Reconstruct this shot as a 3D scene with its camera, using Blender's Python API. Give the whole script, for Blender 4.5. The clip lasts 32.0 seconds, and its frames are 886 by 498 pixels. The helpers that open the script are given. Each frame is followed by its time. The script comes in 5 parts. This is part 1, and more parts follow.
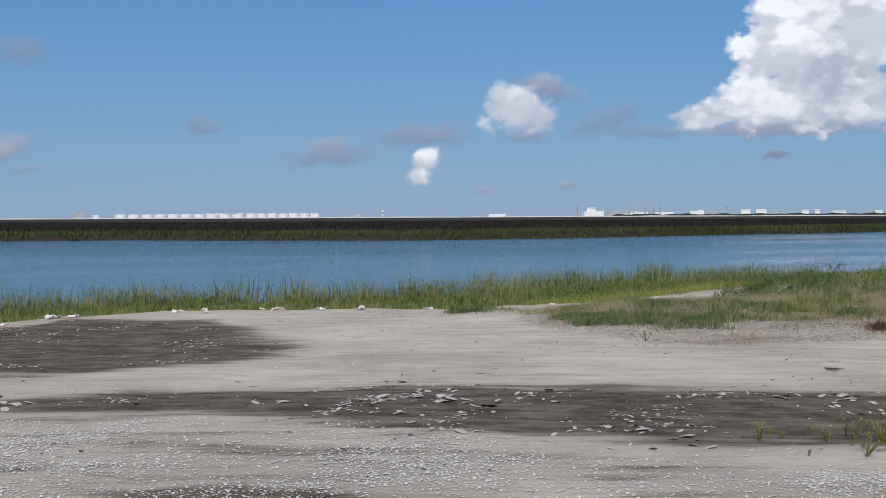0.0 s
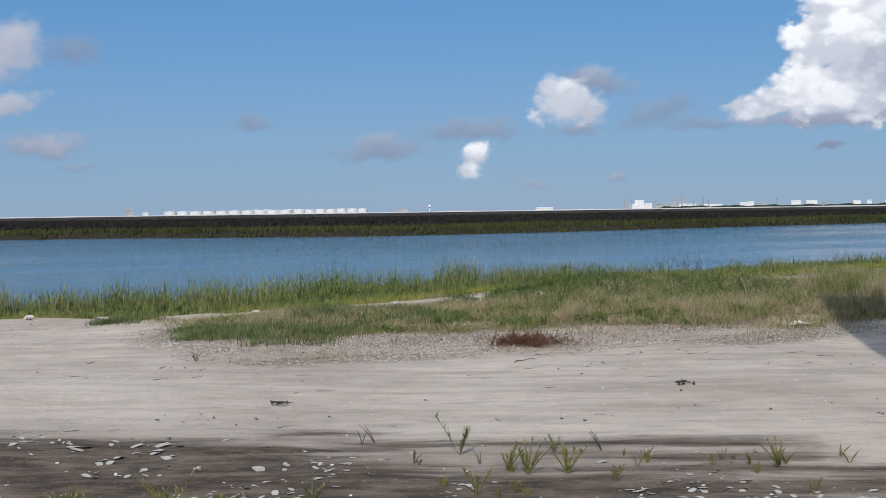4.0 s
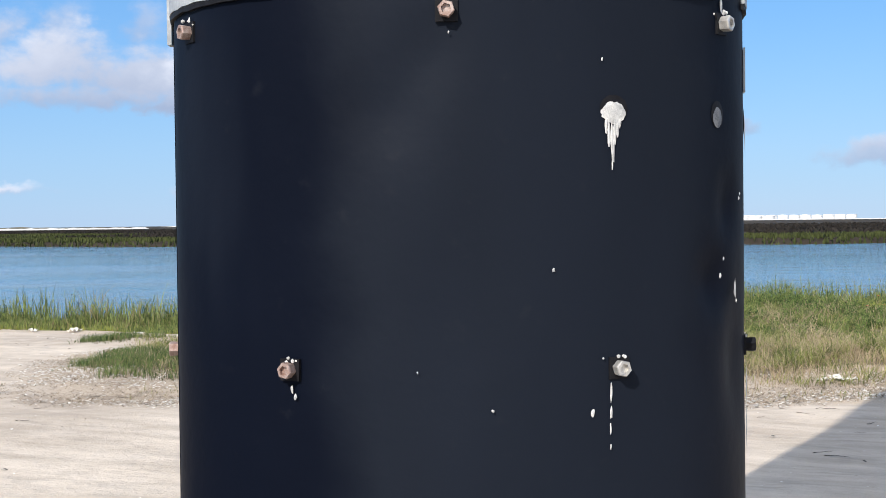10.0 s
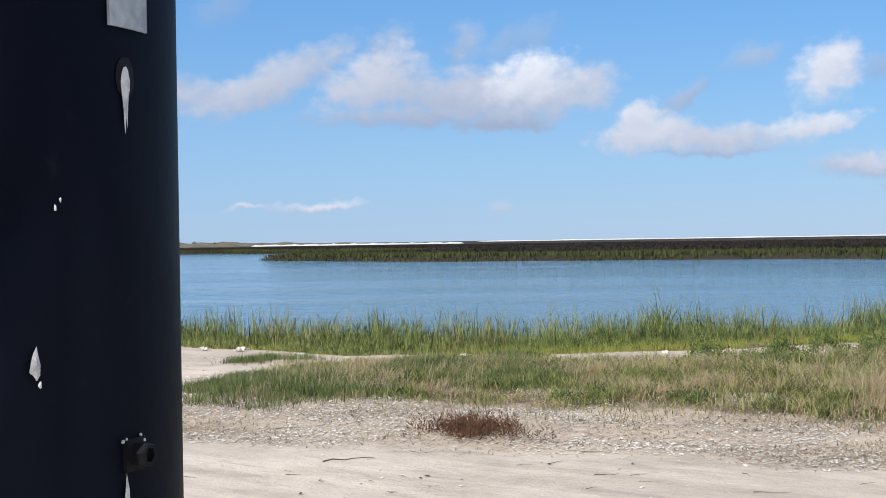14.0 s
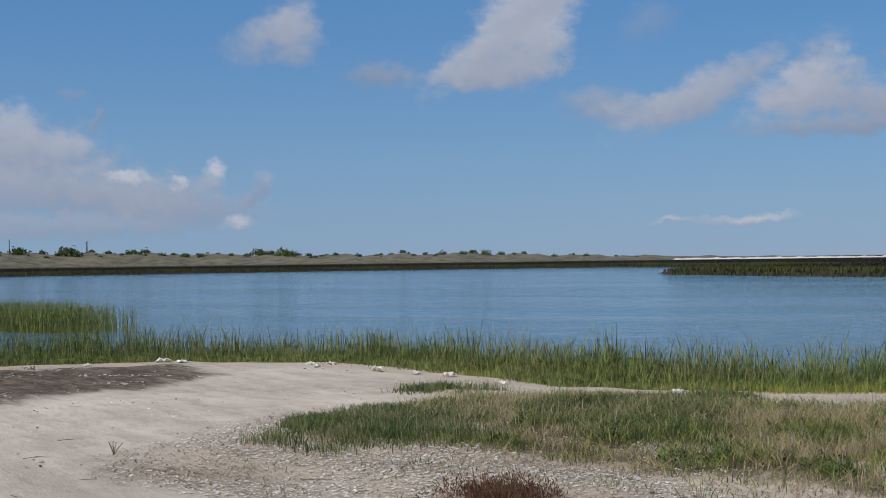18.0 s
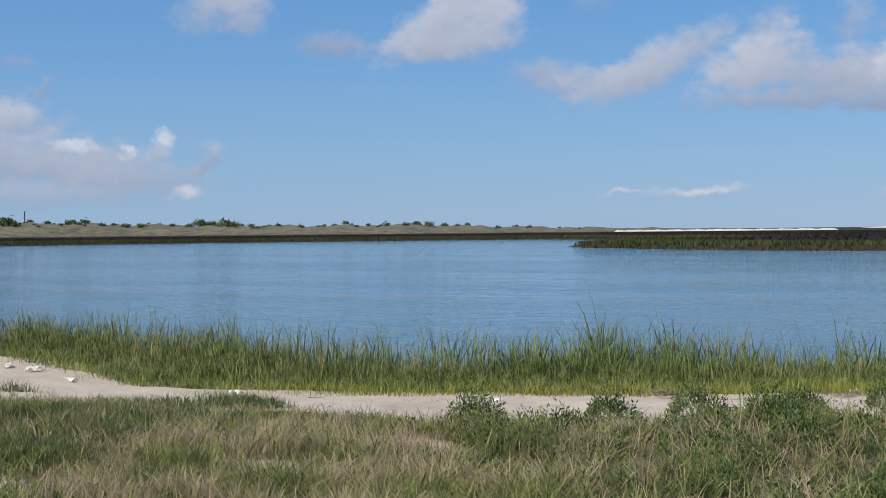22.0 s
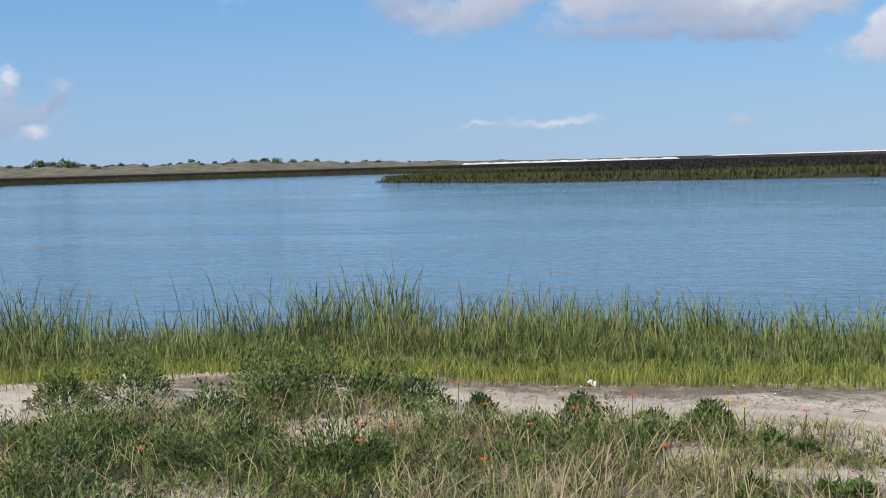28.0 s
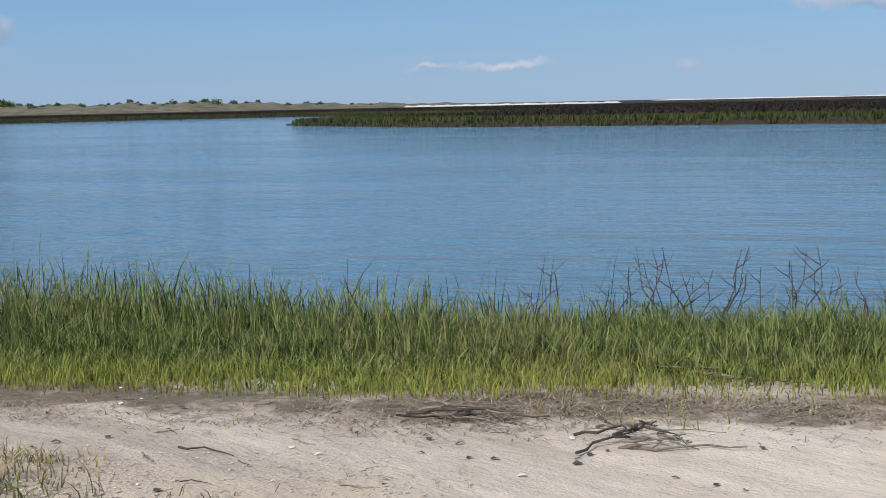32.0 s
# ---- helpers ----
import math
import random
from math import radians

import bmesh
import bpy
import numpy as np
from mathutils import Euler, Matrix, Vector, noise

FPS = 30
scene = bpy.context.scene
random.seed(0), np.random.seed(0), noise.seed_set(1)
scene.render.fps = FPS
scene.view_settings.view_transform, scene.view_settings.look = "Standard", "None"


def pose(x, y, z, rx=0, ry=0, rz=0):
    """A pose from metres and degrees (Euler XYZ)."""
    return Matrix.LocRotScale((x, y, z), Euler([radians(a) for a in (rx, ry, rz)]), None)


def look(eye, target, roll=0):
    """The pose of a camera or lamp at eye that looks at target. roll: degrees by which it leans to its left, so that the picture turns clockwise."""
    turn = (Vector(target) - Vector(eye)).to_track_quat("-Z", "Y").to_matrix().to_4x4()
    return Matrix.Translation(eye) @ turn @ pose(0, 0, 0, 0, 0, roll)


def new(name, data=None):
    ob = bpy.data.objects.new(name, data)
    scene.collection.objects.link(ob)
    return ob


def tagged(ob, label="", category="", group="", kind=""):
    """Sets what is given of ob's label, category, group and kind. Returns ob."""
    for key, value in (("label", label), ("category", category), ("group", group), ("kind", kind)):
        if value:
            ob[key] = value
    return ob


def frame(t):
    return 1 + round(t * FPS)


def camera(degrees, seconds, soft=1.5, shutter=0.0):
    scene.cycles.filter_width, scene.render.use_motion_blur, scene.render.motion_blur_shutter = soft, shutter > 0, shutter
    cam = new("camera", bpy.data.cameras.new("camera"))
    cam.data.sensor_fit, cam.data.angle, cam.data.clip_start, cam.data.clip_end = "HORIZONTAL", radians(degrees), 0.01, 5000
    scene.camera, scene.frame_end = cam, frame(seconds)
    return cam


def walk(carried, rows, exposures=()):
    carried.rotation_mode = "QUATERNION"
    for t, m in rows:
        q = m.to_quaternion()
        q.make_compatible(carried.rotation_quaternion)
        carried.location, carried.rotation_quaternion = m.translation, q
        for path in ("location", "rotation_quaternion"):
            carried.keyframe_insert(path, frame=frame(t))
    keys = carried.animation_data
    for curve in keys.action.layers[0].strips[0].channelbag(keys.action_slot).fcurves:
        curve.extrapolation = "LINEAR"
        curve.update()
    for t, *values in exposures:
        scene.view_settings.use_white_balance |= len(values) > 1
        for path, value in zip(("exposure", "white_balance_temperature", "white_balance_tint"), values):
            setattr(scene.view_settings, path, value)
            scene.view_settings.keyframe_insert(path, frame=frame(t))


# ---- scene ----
cam = camera(38.0, 32.0, soft=0.8)

PATH = [  # seconds, x, y, z, yaw, pitch, roll
    (0.0, 0.000, 0.000, 1.639, -0.00, -1.45, 0.26),
    (0.5, 0.801, 0.332, 1.624, 0.20, -1.63, 0.39),
    (1.0, 1.652, 0.710, 1.617, 0.18, -1.85, 0.76),
    (1.5, 2.482, 1.068, 1.619, 0.12, -2.19, 1.02),
    (2.0, 3.311, 1.414, 1.619, 0.19, -2.40, 0.81),
    (2.5, 4.131, 1.729, 1.627, 0.40, -2.35, 0.22),
    (3.0, 4.928, 2.081, 1.626, 0.80, -2.12, 0.27),
    (3.5, 5.727, 2.474, 1.629, 1.35, -1.88, 0.46),
    (4.0, 6.544, 2.937, 1.624, 2.25, -1.69, 0.82),
    (4.5, 7.288, 3.396, 1.622, 3.44, -1.55, 0.69),
    (5.0, 8.019, 3.901, 1.611, 5.01, -1.45, 0.38),
    (5.5, 8.731, 4.437, 1.605, 6.89, -1.41, 0.25),
    (6.0, 9.419, 4.984, 1.601, 9.01, -1.41, 0.34),
    (6.5, 10.076, 5.528, 1.597, 11.31, -1.45, 0.44),
    (7.0, 10.695, 6.049, 1.601, 13.69, -1.53, 0.04),
    (7.5, 11.278, 6.584, 1.591, 16.17, -1.30, -0.48),
    (8.0, 11.772, 7.067, 1.588, 18.42, -1.13, -0.59),
    (8.5, 12.136, 7.433, 1.583, 20.39, -1.09, -0.29),
    (9.0, 12.385, 7.698, 1.579, 22.08, -1.20, 0.13),
    (9.5, 12.534, 7.858, 1.576, 23.32, -1.22, 0.54),
    (10.0, 12.605, 7.942, 1.581, 23.58, -1.17, 0.66),
    (10.5, 12.675, 8.020, 1.578, 23.06, -0.85, 0.73),
    (11.0, 12.781, 8.147, 1.577, 22.79, -0.59, 1.00),
    (11.5, 12.952, 8.404, 1.585, 23.70, -0.58, 1.22),
    (12.0, 13.133, 8.706, 1.575, 25.74, -0.59, 1.31),
    (12.5, 13.321, 9.119, 1.577, 28.54, -0.66, 1.04),
    (13.0, 13.500, 9.595, 1.575, 31.71, -0.39, 1.13),
    (13.5, 13.652, 10.071, 1.580, 34.69, -0.22, 0.95),
    (14.0, 13.792, 10.522, 1.576, 37.59, -0.35, 0.87),
    (14.5, 13.930, 10.930, 1.585, 40.77, -0.63, 0.63),
    (15.0, 14.043, 11.358, 1.587, 44.34, -0.35, 0.81),
    (15.5, 14.137, 11.816, 1.583, 47.76, 0.33, 0.79),
    (16.0, 14.214, 12.307, 1.588, 50.81, 0.62, 0.48),
    (16.5, 14.272, 12.823, 1.588, 53.35, 0.67, 0.42),
    (17.0, 14.312, 13.355, 1.583, 55.23, 0.58, 0.72),
    (17.5, 14.333, 13.895, 1.569, 56.31, 0.48, 1.13),
    (18.0, 14.334, 14.435, 1.571, 56.44, 0.49, 0.73),
    (18.5, 14.415, 15.075, 1.569, 56.11, 0.55, 0.40),
    (19.0, 14.527, 15.761, 1.567, 55.55, 0.63, 0.06),
    (19.5, 14.583, 16.432, 1.579, 55.32, 0.75, -0.45),
    (20.0, 14.629, 17.090, 1.580, 55.30, 0.84, -0.66),
    (20.5, 14.810, 17.710, 1.593, 55.40, 0.66, -0.55),
    (21.0, 14.962, 18.335, 1.611, 55.29, 0.05, -0.31),
    (21.5, 15.061, 18.969, 1.620, 54.88, -0.59, -0.01),
    (22.0, 15.119, 19.638, 1.619, 54.25, -0.82, 0.54),
    (22.5, 15.235, 20.186, 1.633, 53.50, -0.59, 0.71),
    (23.0, 15.303, 20.737, 1.631, 52.69, -0.16, 0.41),
    (23.5, 15.367, 21.290, 1.631, 51.93, 0.13, 0.05),
    (24.0, 15.402, 21.865, 1.628, 51.13, 0.19, -0.06),
    (24.5, 15.463, 22.407, 1.619, 50.25, 0.15, -0.16),
    (25.0, 15.601, 22.923, 1.610, 49.25, -0.05, -0.19),
    (25.5, 15.795, 23.436, 1.622, 48.31, -0.67, -0.28),
    (26.0, 15.942, 23.977, 1.611, 47.95, -1.51, -0.19),
    (26.5, 16.067, 24.529, 1.606, 47.96, -2.40, -0.00),
    (27.0, 16.194, 25.078, 1.603, 48.11, -3.19, 0.36),
    (27.5, 16.346, 25.607, 1.602, 48.18, -3.72, 1.00),
    (28.0, 16.549, 26.102, 1.615, 47.97, -3.84, 1.67),
    (28.5, 16.713, 26.636, 1.610, 47.58, -3.95, 1.65),
    (29.0, 16.900, 27.132, 1.619, 47.12, -4.20, 0.98),
    (29.5, 17.107, 27.633, 1.611, 46.81, -4.57, 0.26),
    (30.0, 17.280, 28.204, 1.603, 46.71, -5.13, -0.11),
    (30.5, 17.469, 28.721, 1.605, 46.69, -5.69, -0.06),
    (31.0, 17.671, 29.273, 1.607, 46.63, -6.16, 0.77),
    (31.5, 17.855, 29.744, 1.605, 46.31, -6.41, 1.14),
    (32.0, 18.025, 30.181, 1.610, 45.71, -6.44, 1.20),
]
walk(cam, [(t, pose(x, y, z, 90 + pitch, roll, yaw)) for t, x, y, z, yaw, pitch, roll in PATH],
     exposures=[(0.0, -0.5, 6000, 10), (3.0, -0.45, 6050, 10), (4.5, -0.38, 6150, 10), (6.5, 0.02, 6400, 10), (8.5, 0.22, 6400, 10), (10.0, 0.36, 6400, 10), (13.5, 0.36, 6400, 10), (14.5, -0.1, 6400, 10),
                (15.5, -0.45, 6300, 10), (17.5, -0.45, 6300, 10), (22.0, -0.1, 6350, 10), (25.5, -0.15, 6300, 10), (27.5, 0.08, 6400, 10), (32.0, -0.1, 6400, 10)])

# ---- world and sun ----
SUN_AZ, SUN_EL = 0.108, radians(37)      # tilt of the shadows from +y towards +x; height of the sun
to_sun = Vector((-math.sin(SUN_AZ) * math.cos(SUN_EL), -math.cos(SUN_AZ) * math.cos(SUN_EL), math.sin(SUN_EL)))
sun = new("sun", bpy.data.lights.new("sun", "SUN"))
sun.data.energy, sun.data.angle, sun.data.color = 4.0, radians(0.6), (1.0, 0.93, 0.84)
sun.matrix_world = look((0, -40, 60), Vector((0, -40, 60)) - to_sun)


def link(nt, a, b):
    nt.links.new(a, b)


def mathn(nt, op, a, b=None, clamp=False):
    n = nt.nodes.new("ShaderNodeMath")
    n.operation, n.use_clamp = op, clamp
    for i, v in enumerate((a, b)):
        if v is None:
            continue
        if isinstance(v, (int, float)):
            n.inputs[i].default_value = v
        else:
            link(nt, v, n.inputs[i])
    return n.outputs[0]


def mixc(nt, fac, a, b):
    n = nt.nodes.new("ShaderNodeMix")
    n.data_type = "RGBA"
    for i, v in ((0, fac), (6, a), (7, b)):
        if isinstance(v, (int, float)):
            n.inputs[i].default_value = v
        elif isinstance(v, tuple):
            n.inputs[i].default_value = (*v, 1.0)
        else:
            link(nt, v, n.inputs[i])
    return n.outputs[2]


def step(nt, value, lo, hi):
    n = nt.nodes.new("ShaderNodeMapRange")
    n.interpolation_type, n.clamp = "SMOOTHSTEP", False
    link(nt, value, n.inputs[0])
    n.inputs[1].default_value, n.inputs[2].default_value = lo, hi
    return n.outputs[0]


world = bpy.data.worlds.new("sky")
scene.world = world
world.use_nodes = True
wt = world.node_tree
wt.nodes.clear()
sky = wt.nodes.new("ShaderNodeTexSky")
sky.sky_type, sky.sun_disc = "NISHITA", False
sky.sun_elevation, sky.sun_rotation = SUN_EL, math.atan2(to_sun.x, to_sun.y)
sky.air_density, sky.dust_density, sky.ozone_density, sky.altitude = 1.0, 0.0, 4.0, 0
# puffs of cloud: bearing to the left, height, half width, half height, tilt (degrees), whiteness, cover, softness of the rim
TOWER = [
    (-14.89, 3.70, 5.79, 0.40, 0, 0.25, 0.9, 0.5), (-16.3, 5.5, 3.4, 1.9, 0, 0.75, 1, 0.3), (-11.92, 4.44, 2.39, 0.65, 10, 0.8, 1, 0.3), (-13.95, 4.88, 2.01, 1.26, 0, 0.9, 1, 0.3), (-16.05, 4.70, 2.77, 1.13, 0, 0.8, 1, 0.3),
    (-18.23, 4.87, 2.52, 1.38, 0, 0.75, 1, 0.3), (-16.97, 6.45, 1.89, 1.89, 0, 0.62, 1, 0.35), (-14.46, 6.97, 1.91, 1.56, 0, 1, 1, 0.25), (-18.33, 7.68, 2.01, 1.76, 0, 1, 1, 0.25),
    (-15.23, 8.29, 2.21, 1.51, 0, 1, 1, 0.25), (-17.42, 9.24, 2.01, 1.26, 0, 1, 1, 0.25), (-16.04, 11.17, 3.52, 2.26, 0, 1, 1, 0.3),
]
ROUND = [
    (-4.56, 5.60, 1.89, 0.65, -12, 0.12, 0.8, 0.7), (-3.68, 3.50, 1.64, 0.40, 0, 0.15, 0.7, 0.7), (-3.23, 4.67, 1.66, 1.16, 0, 0.97, 1, 0.4), (-2.68, 5.27, 0.96, 0.70, 0, 1, 1, 0.45),
    (-4.30, 4.31, 1.06, 0.75, 0, 0.75, 0.9, 0.6), (0.80, 2.48, 0.74, 0.56, 30, 0.8, 0.95, 0.5), (1.15, 1.80, 0.70, 0.53, 0, 0.95, 1, 0.45),
]
WISPS = [
    (4.97, 2.81, 2.01, 0.50, 4, 0.25, 0.65, 0.8), (5.10, 3.26, 0.86, 0.35, 0, 0.6, 0.6, 0.8), (1.09, 3.65, 2.26, 0.50, 0, 0.22, 0.65, 0.8), (10.63, 4.02, 0.86, 0.33, 0, 0.12, 0.55, 0.8),
    (-1.79, 1.08, 0.60, 0.20, 0, 0.5, 0.5, 0.8), (-5.42, 1.31, 0.38, 0.23, 25, 0.5, 0.7, 0.8), (-7.16, 4.15, 1.56, 0.55, 18, 0.08, 0.5, 0.9), (-9.38, 3.65, 1.51, 0.25, 0, 0.1, 0.5, 0.9),
    (-14.42, 2.62, 0.48, 0.18, 0, 0, 0.8, 0.7), (19.47, 3.09, 1.89, 0.50, 0, 0.4, 0.65, 0.8), (18.12, 7.08, 1.13, 0.63, 0, 0.1, 0.4, 0.9),
]
LONG = [
    (49.36, 6.78, 1.81, 0.65, 0, 0.22, 0.6, 0.9), (46.61, 6.59, 2.77, 0.65, 6, 0.36, 0.75, 0.8), (44.71, 7.24, 3.52, 0.81, 24, 0.42, 0.8, 0.8), (39.93, 8.33, 0.91, 1.21, -30, 0.32, 0.5, 0.9),
    (36.45, 8.71, 0.70, 1.01, -20, 0.3, 0.5, 0.9), (34.11, 8.87, 1.89, 0.75, 20, 0.2, 0.3, 0.9), (36.60, 6.40, 3.52, 1.13, 0, 0.32, 0.85, 0.7), (40.57, 6.99, 2.26, 1.21, 20, 0.5, 0.9, 0.7),
]
LONG_EAST = [
    (31.49, 6.83, 1.64, 0.96, 0, 0.4, 0.8, 0.8), (33.30, 6.29, 2.89, 0.91, 0, 0.42, 0.85, 0.7), (38.10, 5.47, 5.28, 0.43, 0, 0.15, 0.7, 0.8), (34.90, 5.09, 2.14, 0.33, 0, 0, 0.75, 0.7),
    (33.46, 7.15, 1.89, 1.01, 10, 0.82, 0.95, 0.7),
]
UPPER = [
    (58.95, 8.24, 1.61, 0.60, 0, 0.1, 0.7, 0.9), (54.17, 8.28, 3.15, 0.70, 4, 0.38, 0.9, 0.7), (54.03, 9.41, 3.27, 0.91, 32, 0.5, 0.9, 0.7), (52.13, 10.03, 1.56, 1.89, -10, 0.55, 0.9, 0.7),
    (52.37, 11.50, 2.39, 1.13, 30, 0.55, 0.9, 0.7), (63.93, 9.88, 1.91, 0.91, 22, 0.36, 0.8, 0.9), (63.13, 10.30, 0.86, 0.75, 0, 0.5, 0.6, 0.9), (47.16, 10.23, 1.31, 0.88, 30, 0.2, 0.25, 0.9),
    (62.96, 10.09, 1.13, 1.51, 0, 0.4, 0.7, 0.8),
]
PAIR = [
    (26.84, 6.09, 1.61, 0.50, 38, 0.15, 0.6, 0.8), (23.95, 7.73, 1.46, 0.65, 15, 0.3, 0.55, 0.9), (18.54, 6.97, 1.31, 0.63, 0, 0.1, 0.4, 0.9), (25.66, 3.74, 3.27, 0.25, 0, 0.1, 0.65, 0.8),
    (25.42, 4.30, 3.77, 0.65, -3, 0.5, 0.9, 0.7), (28.62, 4.56, 2.21, 0.86, 8, 0.66, 0.9, 0.6), (28.85, 5.33, 1.06, 0.63, 10, 0.75, 0.9, 0.6), (21.52, 4.72, 1.96, 0.60, 8, 0.78, 0.95, 0.6),
    (20.77, 7.06, 1.66, 1.31, 28, 0.85, 0.97, 0.7), (19.30, 3.10, 1.46, 0.45, 0, 0.5, 0.85, 0.7), (17.93, 2.11, 0.91, 0.23, 0, 0.2, 0.45, 0.9),
]
BANK = [
    (78.71, 4.01, 5.03, 2.26, 0, 0.4, 0.8, 0.8), (74.49, 4.54, 3.27, 1.38, 0, 0.34, 0.75, 0.8), (72.90, 3.23, 4.53, 1.06, 0, 0.34, 0.75, 0.8), (69.85, 2.82, 4.28, 0.91, 0, 0.28, 0.7, 0.9),
    (67.69, 2.25, 3.27, 0.81, 0, 0.25, 0.6, 0.9), (73.15, 1.62, 5.79, 0.55, 0, 0.3, 0.6, 0.9), (72.88, 5.08, 1.06, 0.55, 0, 0.6, 0.7, 0.7), (74.71, 5.60, 1.06, 1.01, 0, 0.55, 0.7, 0.7),
    (64.75, 2.98, 0.81, 0.30, 45, 0.15, 0.5, 0.9), (71.47, 6.14, 0.50, 0.23, 45, 0.05, 0.5, 0.8), (72.39, 7.20, 0.65, 0.38, 0, 0.1, 0.35, 0.9),
]
TUFTS = [
    (66.46, 3.56, 0.60, 0.33, 0, 0.45, 0.8, 0.7), (64.37, 3.65, 0.55, 0.33, 0, 0.45, 0.75, 0.8), (70.20, 3.75, 0.91, 0.30, 0, 1, 0.95, 0.5), (68.04, 3.53, 0.45, 0.25, 0, 0.95, 0.95, 0.5),
    (66.43, 4.10, 0.45, 0.35, 0, 0.9, 0.95, 0.6), (65.63, 1.67, 0.83, 0.30, 0, 0.85, 0.95, 0.6), (43.65, 1.54, 3.15, 0.18, 0, 0.45, 0.6, 0.9), (46.36, 1.52, 0.91, 0.15, 10, 0.75, 0.85, 0.7),
    (43.05, 1.70, 1.89, 0.20, 0, 0.85, 0.9, 0.6), (34.95, 1.28, 0.65, 0.18, 0, 0.5, 0.55, 0.9), (34.98, 1.38, 0.60, 0.23, 0, 0.5, 0.6, 0.8),
]
co = wt.nodes.new("ShaderNodeTexCoord")
sep = wt.nodes.new("ShaderNodeSeparateXYZ")
link(wt, co.outputs["Generated"], sep.inputs[0])
az = mathn(wt, "MULTIPLY", mathn(wt, "ARCTAN2", mathn(wt, "MULTIPLY", sep.outputs[0], -1.0), sep.outputs[1]), 57.2958)
el = mathn(wt, "MULTIPLY", mathn(wt, "ARCSINE", sep.outputs[2]), 57.2958)
flat = wt.nodes.new("ShaderNodeCombineXYZ")
link(wt, mathn(wt, "MULTIPLY", az, 0.7), flat.inputs[0])
link(wt, el, flat.inputs[1])


def cloud_noise(scale, detail, shift=0.0):
    n = wt.nodes.new("ShaderNodeTexNoise")
    n.inputs["Scale"].default_value, n.inputs["Detail"].default_value, n.inputs["Roughness"].default_value = scale, detail, 0.55
    v = wt.nodes.new("ShaderNodeVectorMath")
    v.operation = "ADD"
    v.inputs[1].default_value = (shift, shift * 0.7, 0)
    link(wt, flat.outputs[0], v.inputs[0])
    link(wt, v.outputs[0], n.inputs["Vector"])
    return mathn(wt, "SUBTRACT", n.outputs["Fac"], 0.5)


def puffs(scale, bend):
    """Rounded heaps, high in their middles and low in the creases between."""
    n = wt.nodes.new("ShaderNodeTexVoronoi")
    n.feature = "SMOOTH_F1"
    n.inputs["Scale"].default_value, n.inputs["Smoothness"].default_value = scale, 0.35
    off = wt.nodes.new("ShaderNodeCombineXYZ")
    link(wt, mathn(wt, "MULTIPLY", bend, 1.1 / scale), off.inputs[0])
    link(wt, mathn(wt, "MULTIPLY", bend, -0.9 / scale), off.inputs[1])
    v = wt.nodes.new("ShaderNodeVectorMath")
    link(wt, flat.outputs[0], v.inputs[0])
    link(wt, off.outputs[0], v.inputs[1])
    link(wt, v.outputs[0], n.inputs["Vector"])
    return mathn(wt, "SUBTRACT", 0.42, n.outputs["Distance"])


billow, fine = cloud_noise(0.42, 4.0), cloud_noise(1.7, 4.0, 7.0)
heap = mathn(wt, "ADD", puffs(0.8, fine), mathn(wt, "MULTIPLY", puffs(2.1, fine), 0.45))
heaped_rim = mathn(wt, "ADD", mathn(wt, "MULTIPLY", heap, 0.55), mathn(wt, "MULTIPLY", fine, 0.45))
torn_rim = mathn(wt, "ADD", mathn(wt, "MULTIPLY", billow, 0.5), mathn(wt, "MULTIPLY", fine, 0.75))
crease = mathn(wt, "ADD", 0.50, mathn(wt, "MULTIPLY", step(wt, mathn(wt, "ADD", heap, mathn(wt, "MULTIPLY", billow, 0.9)), -0.32, 0.24), 0.52))
streaky = mathn(wt, "ADD", 0.90, mathn(wt, "ADD", mathn(wt, "MULTIPLY", billow, 0.6), mathn(wt, "MULTIPLY", fine, 0.35)))


def bent(amount, scale, detail):
    """Bearing and height, pushed about by a noise so that round shapes tear."""
    n = wt.nodes.new("ShaderNodeTexNoise")
    n.inputs["Scale"].default_value, n.inputs["Detail"].default_value, n.inputs["Roughness"].default_value = scale, detail, 0.58
    place = wt.nodes.new("ShaderNodeCombineXYZ")
    link(wt, mathn(wt, "MULTIPLY", az, -1.0), place.inputs[0])
    link(wt, el, place.inputs[1])
    link(wt, place.outputs[0], n.inputs["Vector"])
    push = wt.nodes.new("ShaderNodeVectorMath")
    push.operation = "MULTIPLY_ADD"
    link(wt, n.outputs["Color"], push.inputs[0])
    push.inputs[1].default_value = (amount, amount * 0.8, 0.0)
    link(wt, place.outputs[0], push.inputs[2])
    back = wt.nodes.new("ShaderNodeVectorMath")
    back.operation = "SUBTRACT"
    link(wt, push.outputs[0], back.inputs[0])
    back.inputs[1].default_value = (amount * 0.5, amount * 0.4, 0.0)
    return back.outputs[0]


heaped_place, torn_place = bent(0.7, 1.3, 5.0), bent(1.5, 0.8, 6.0)


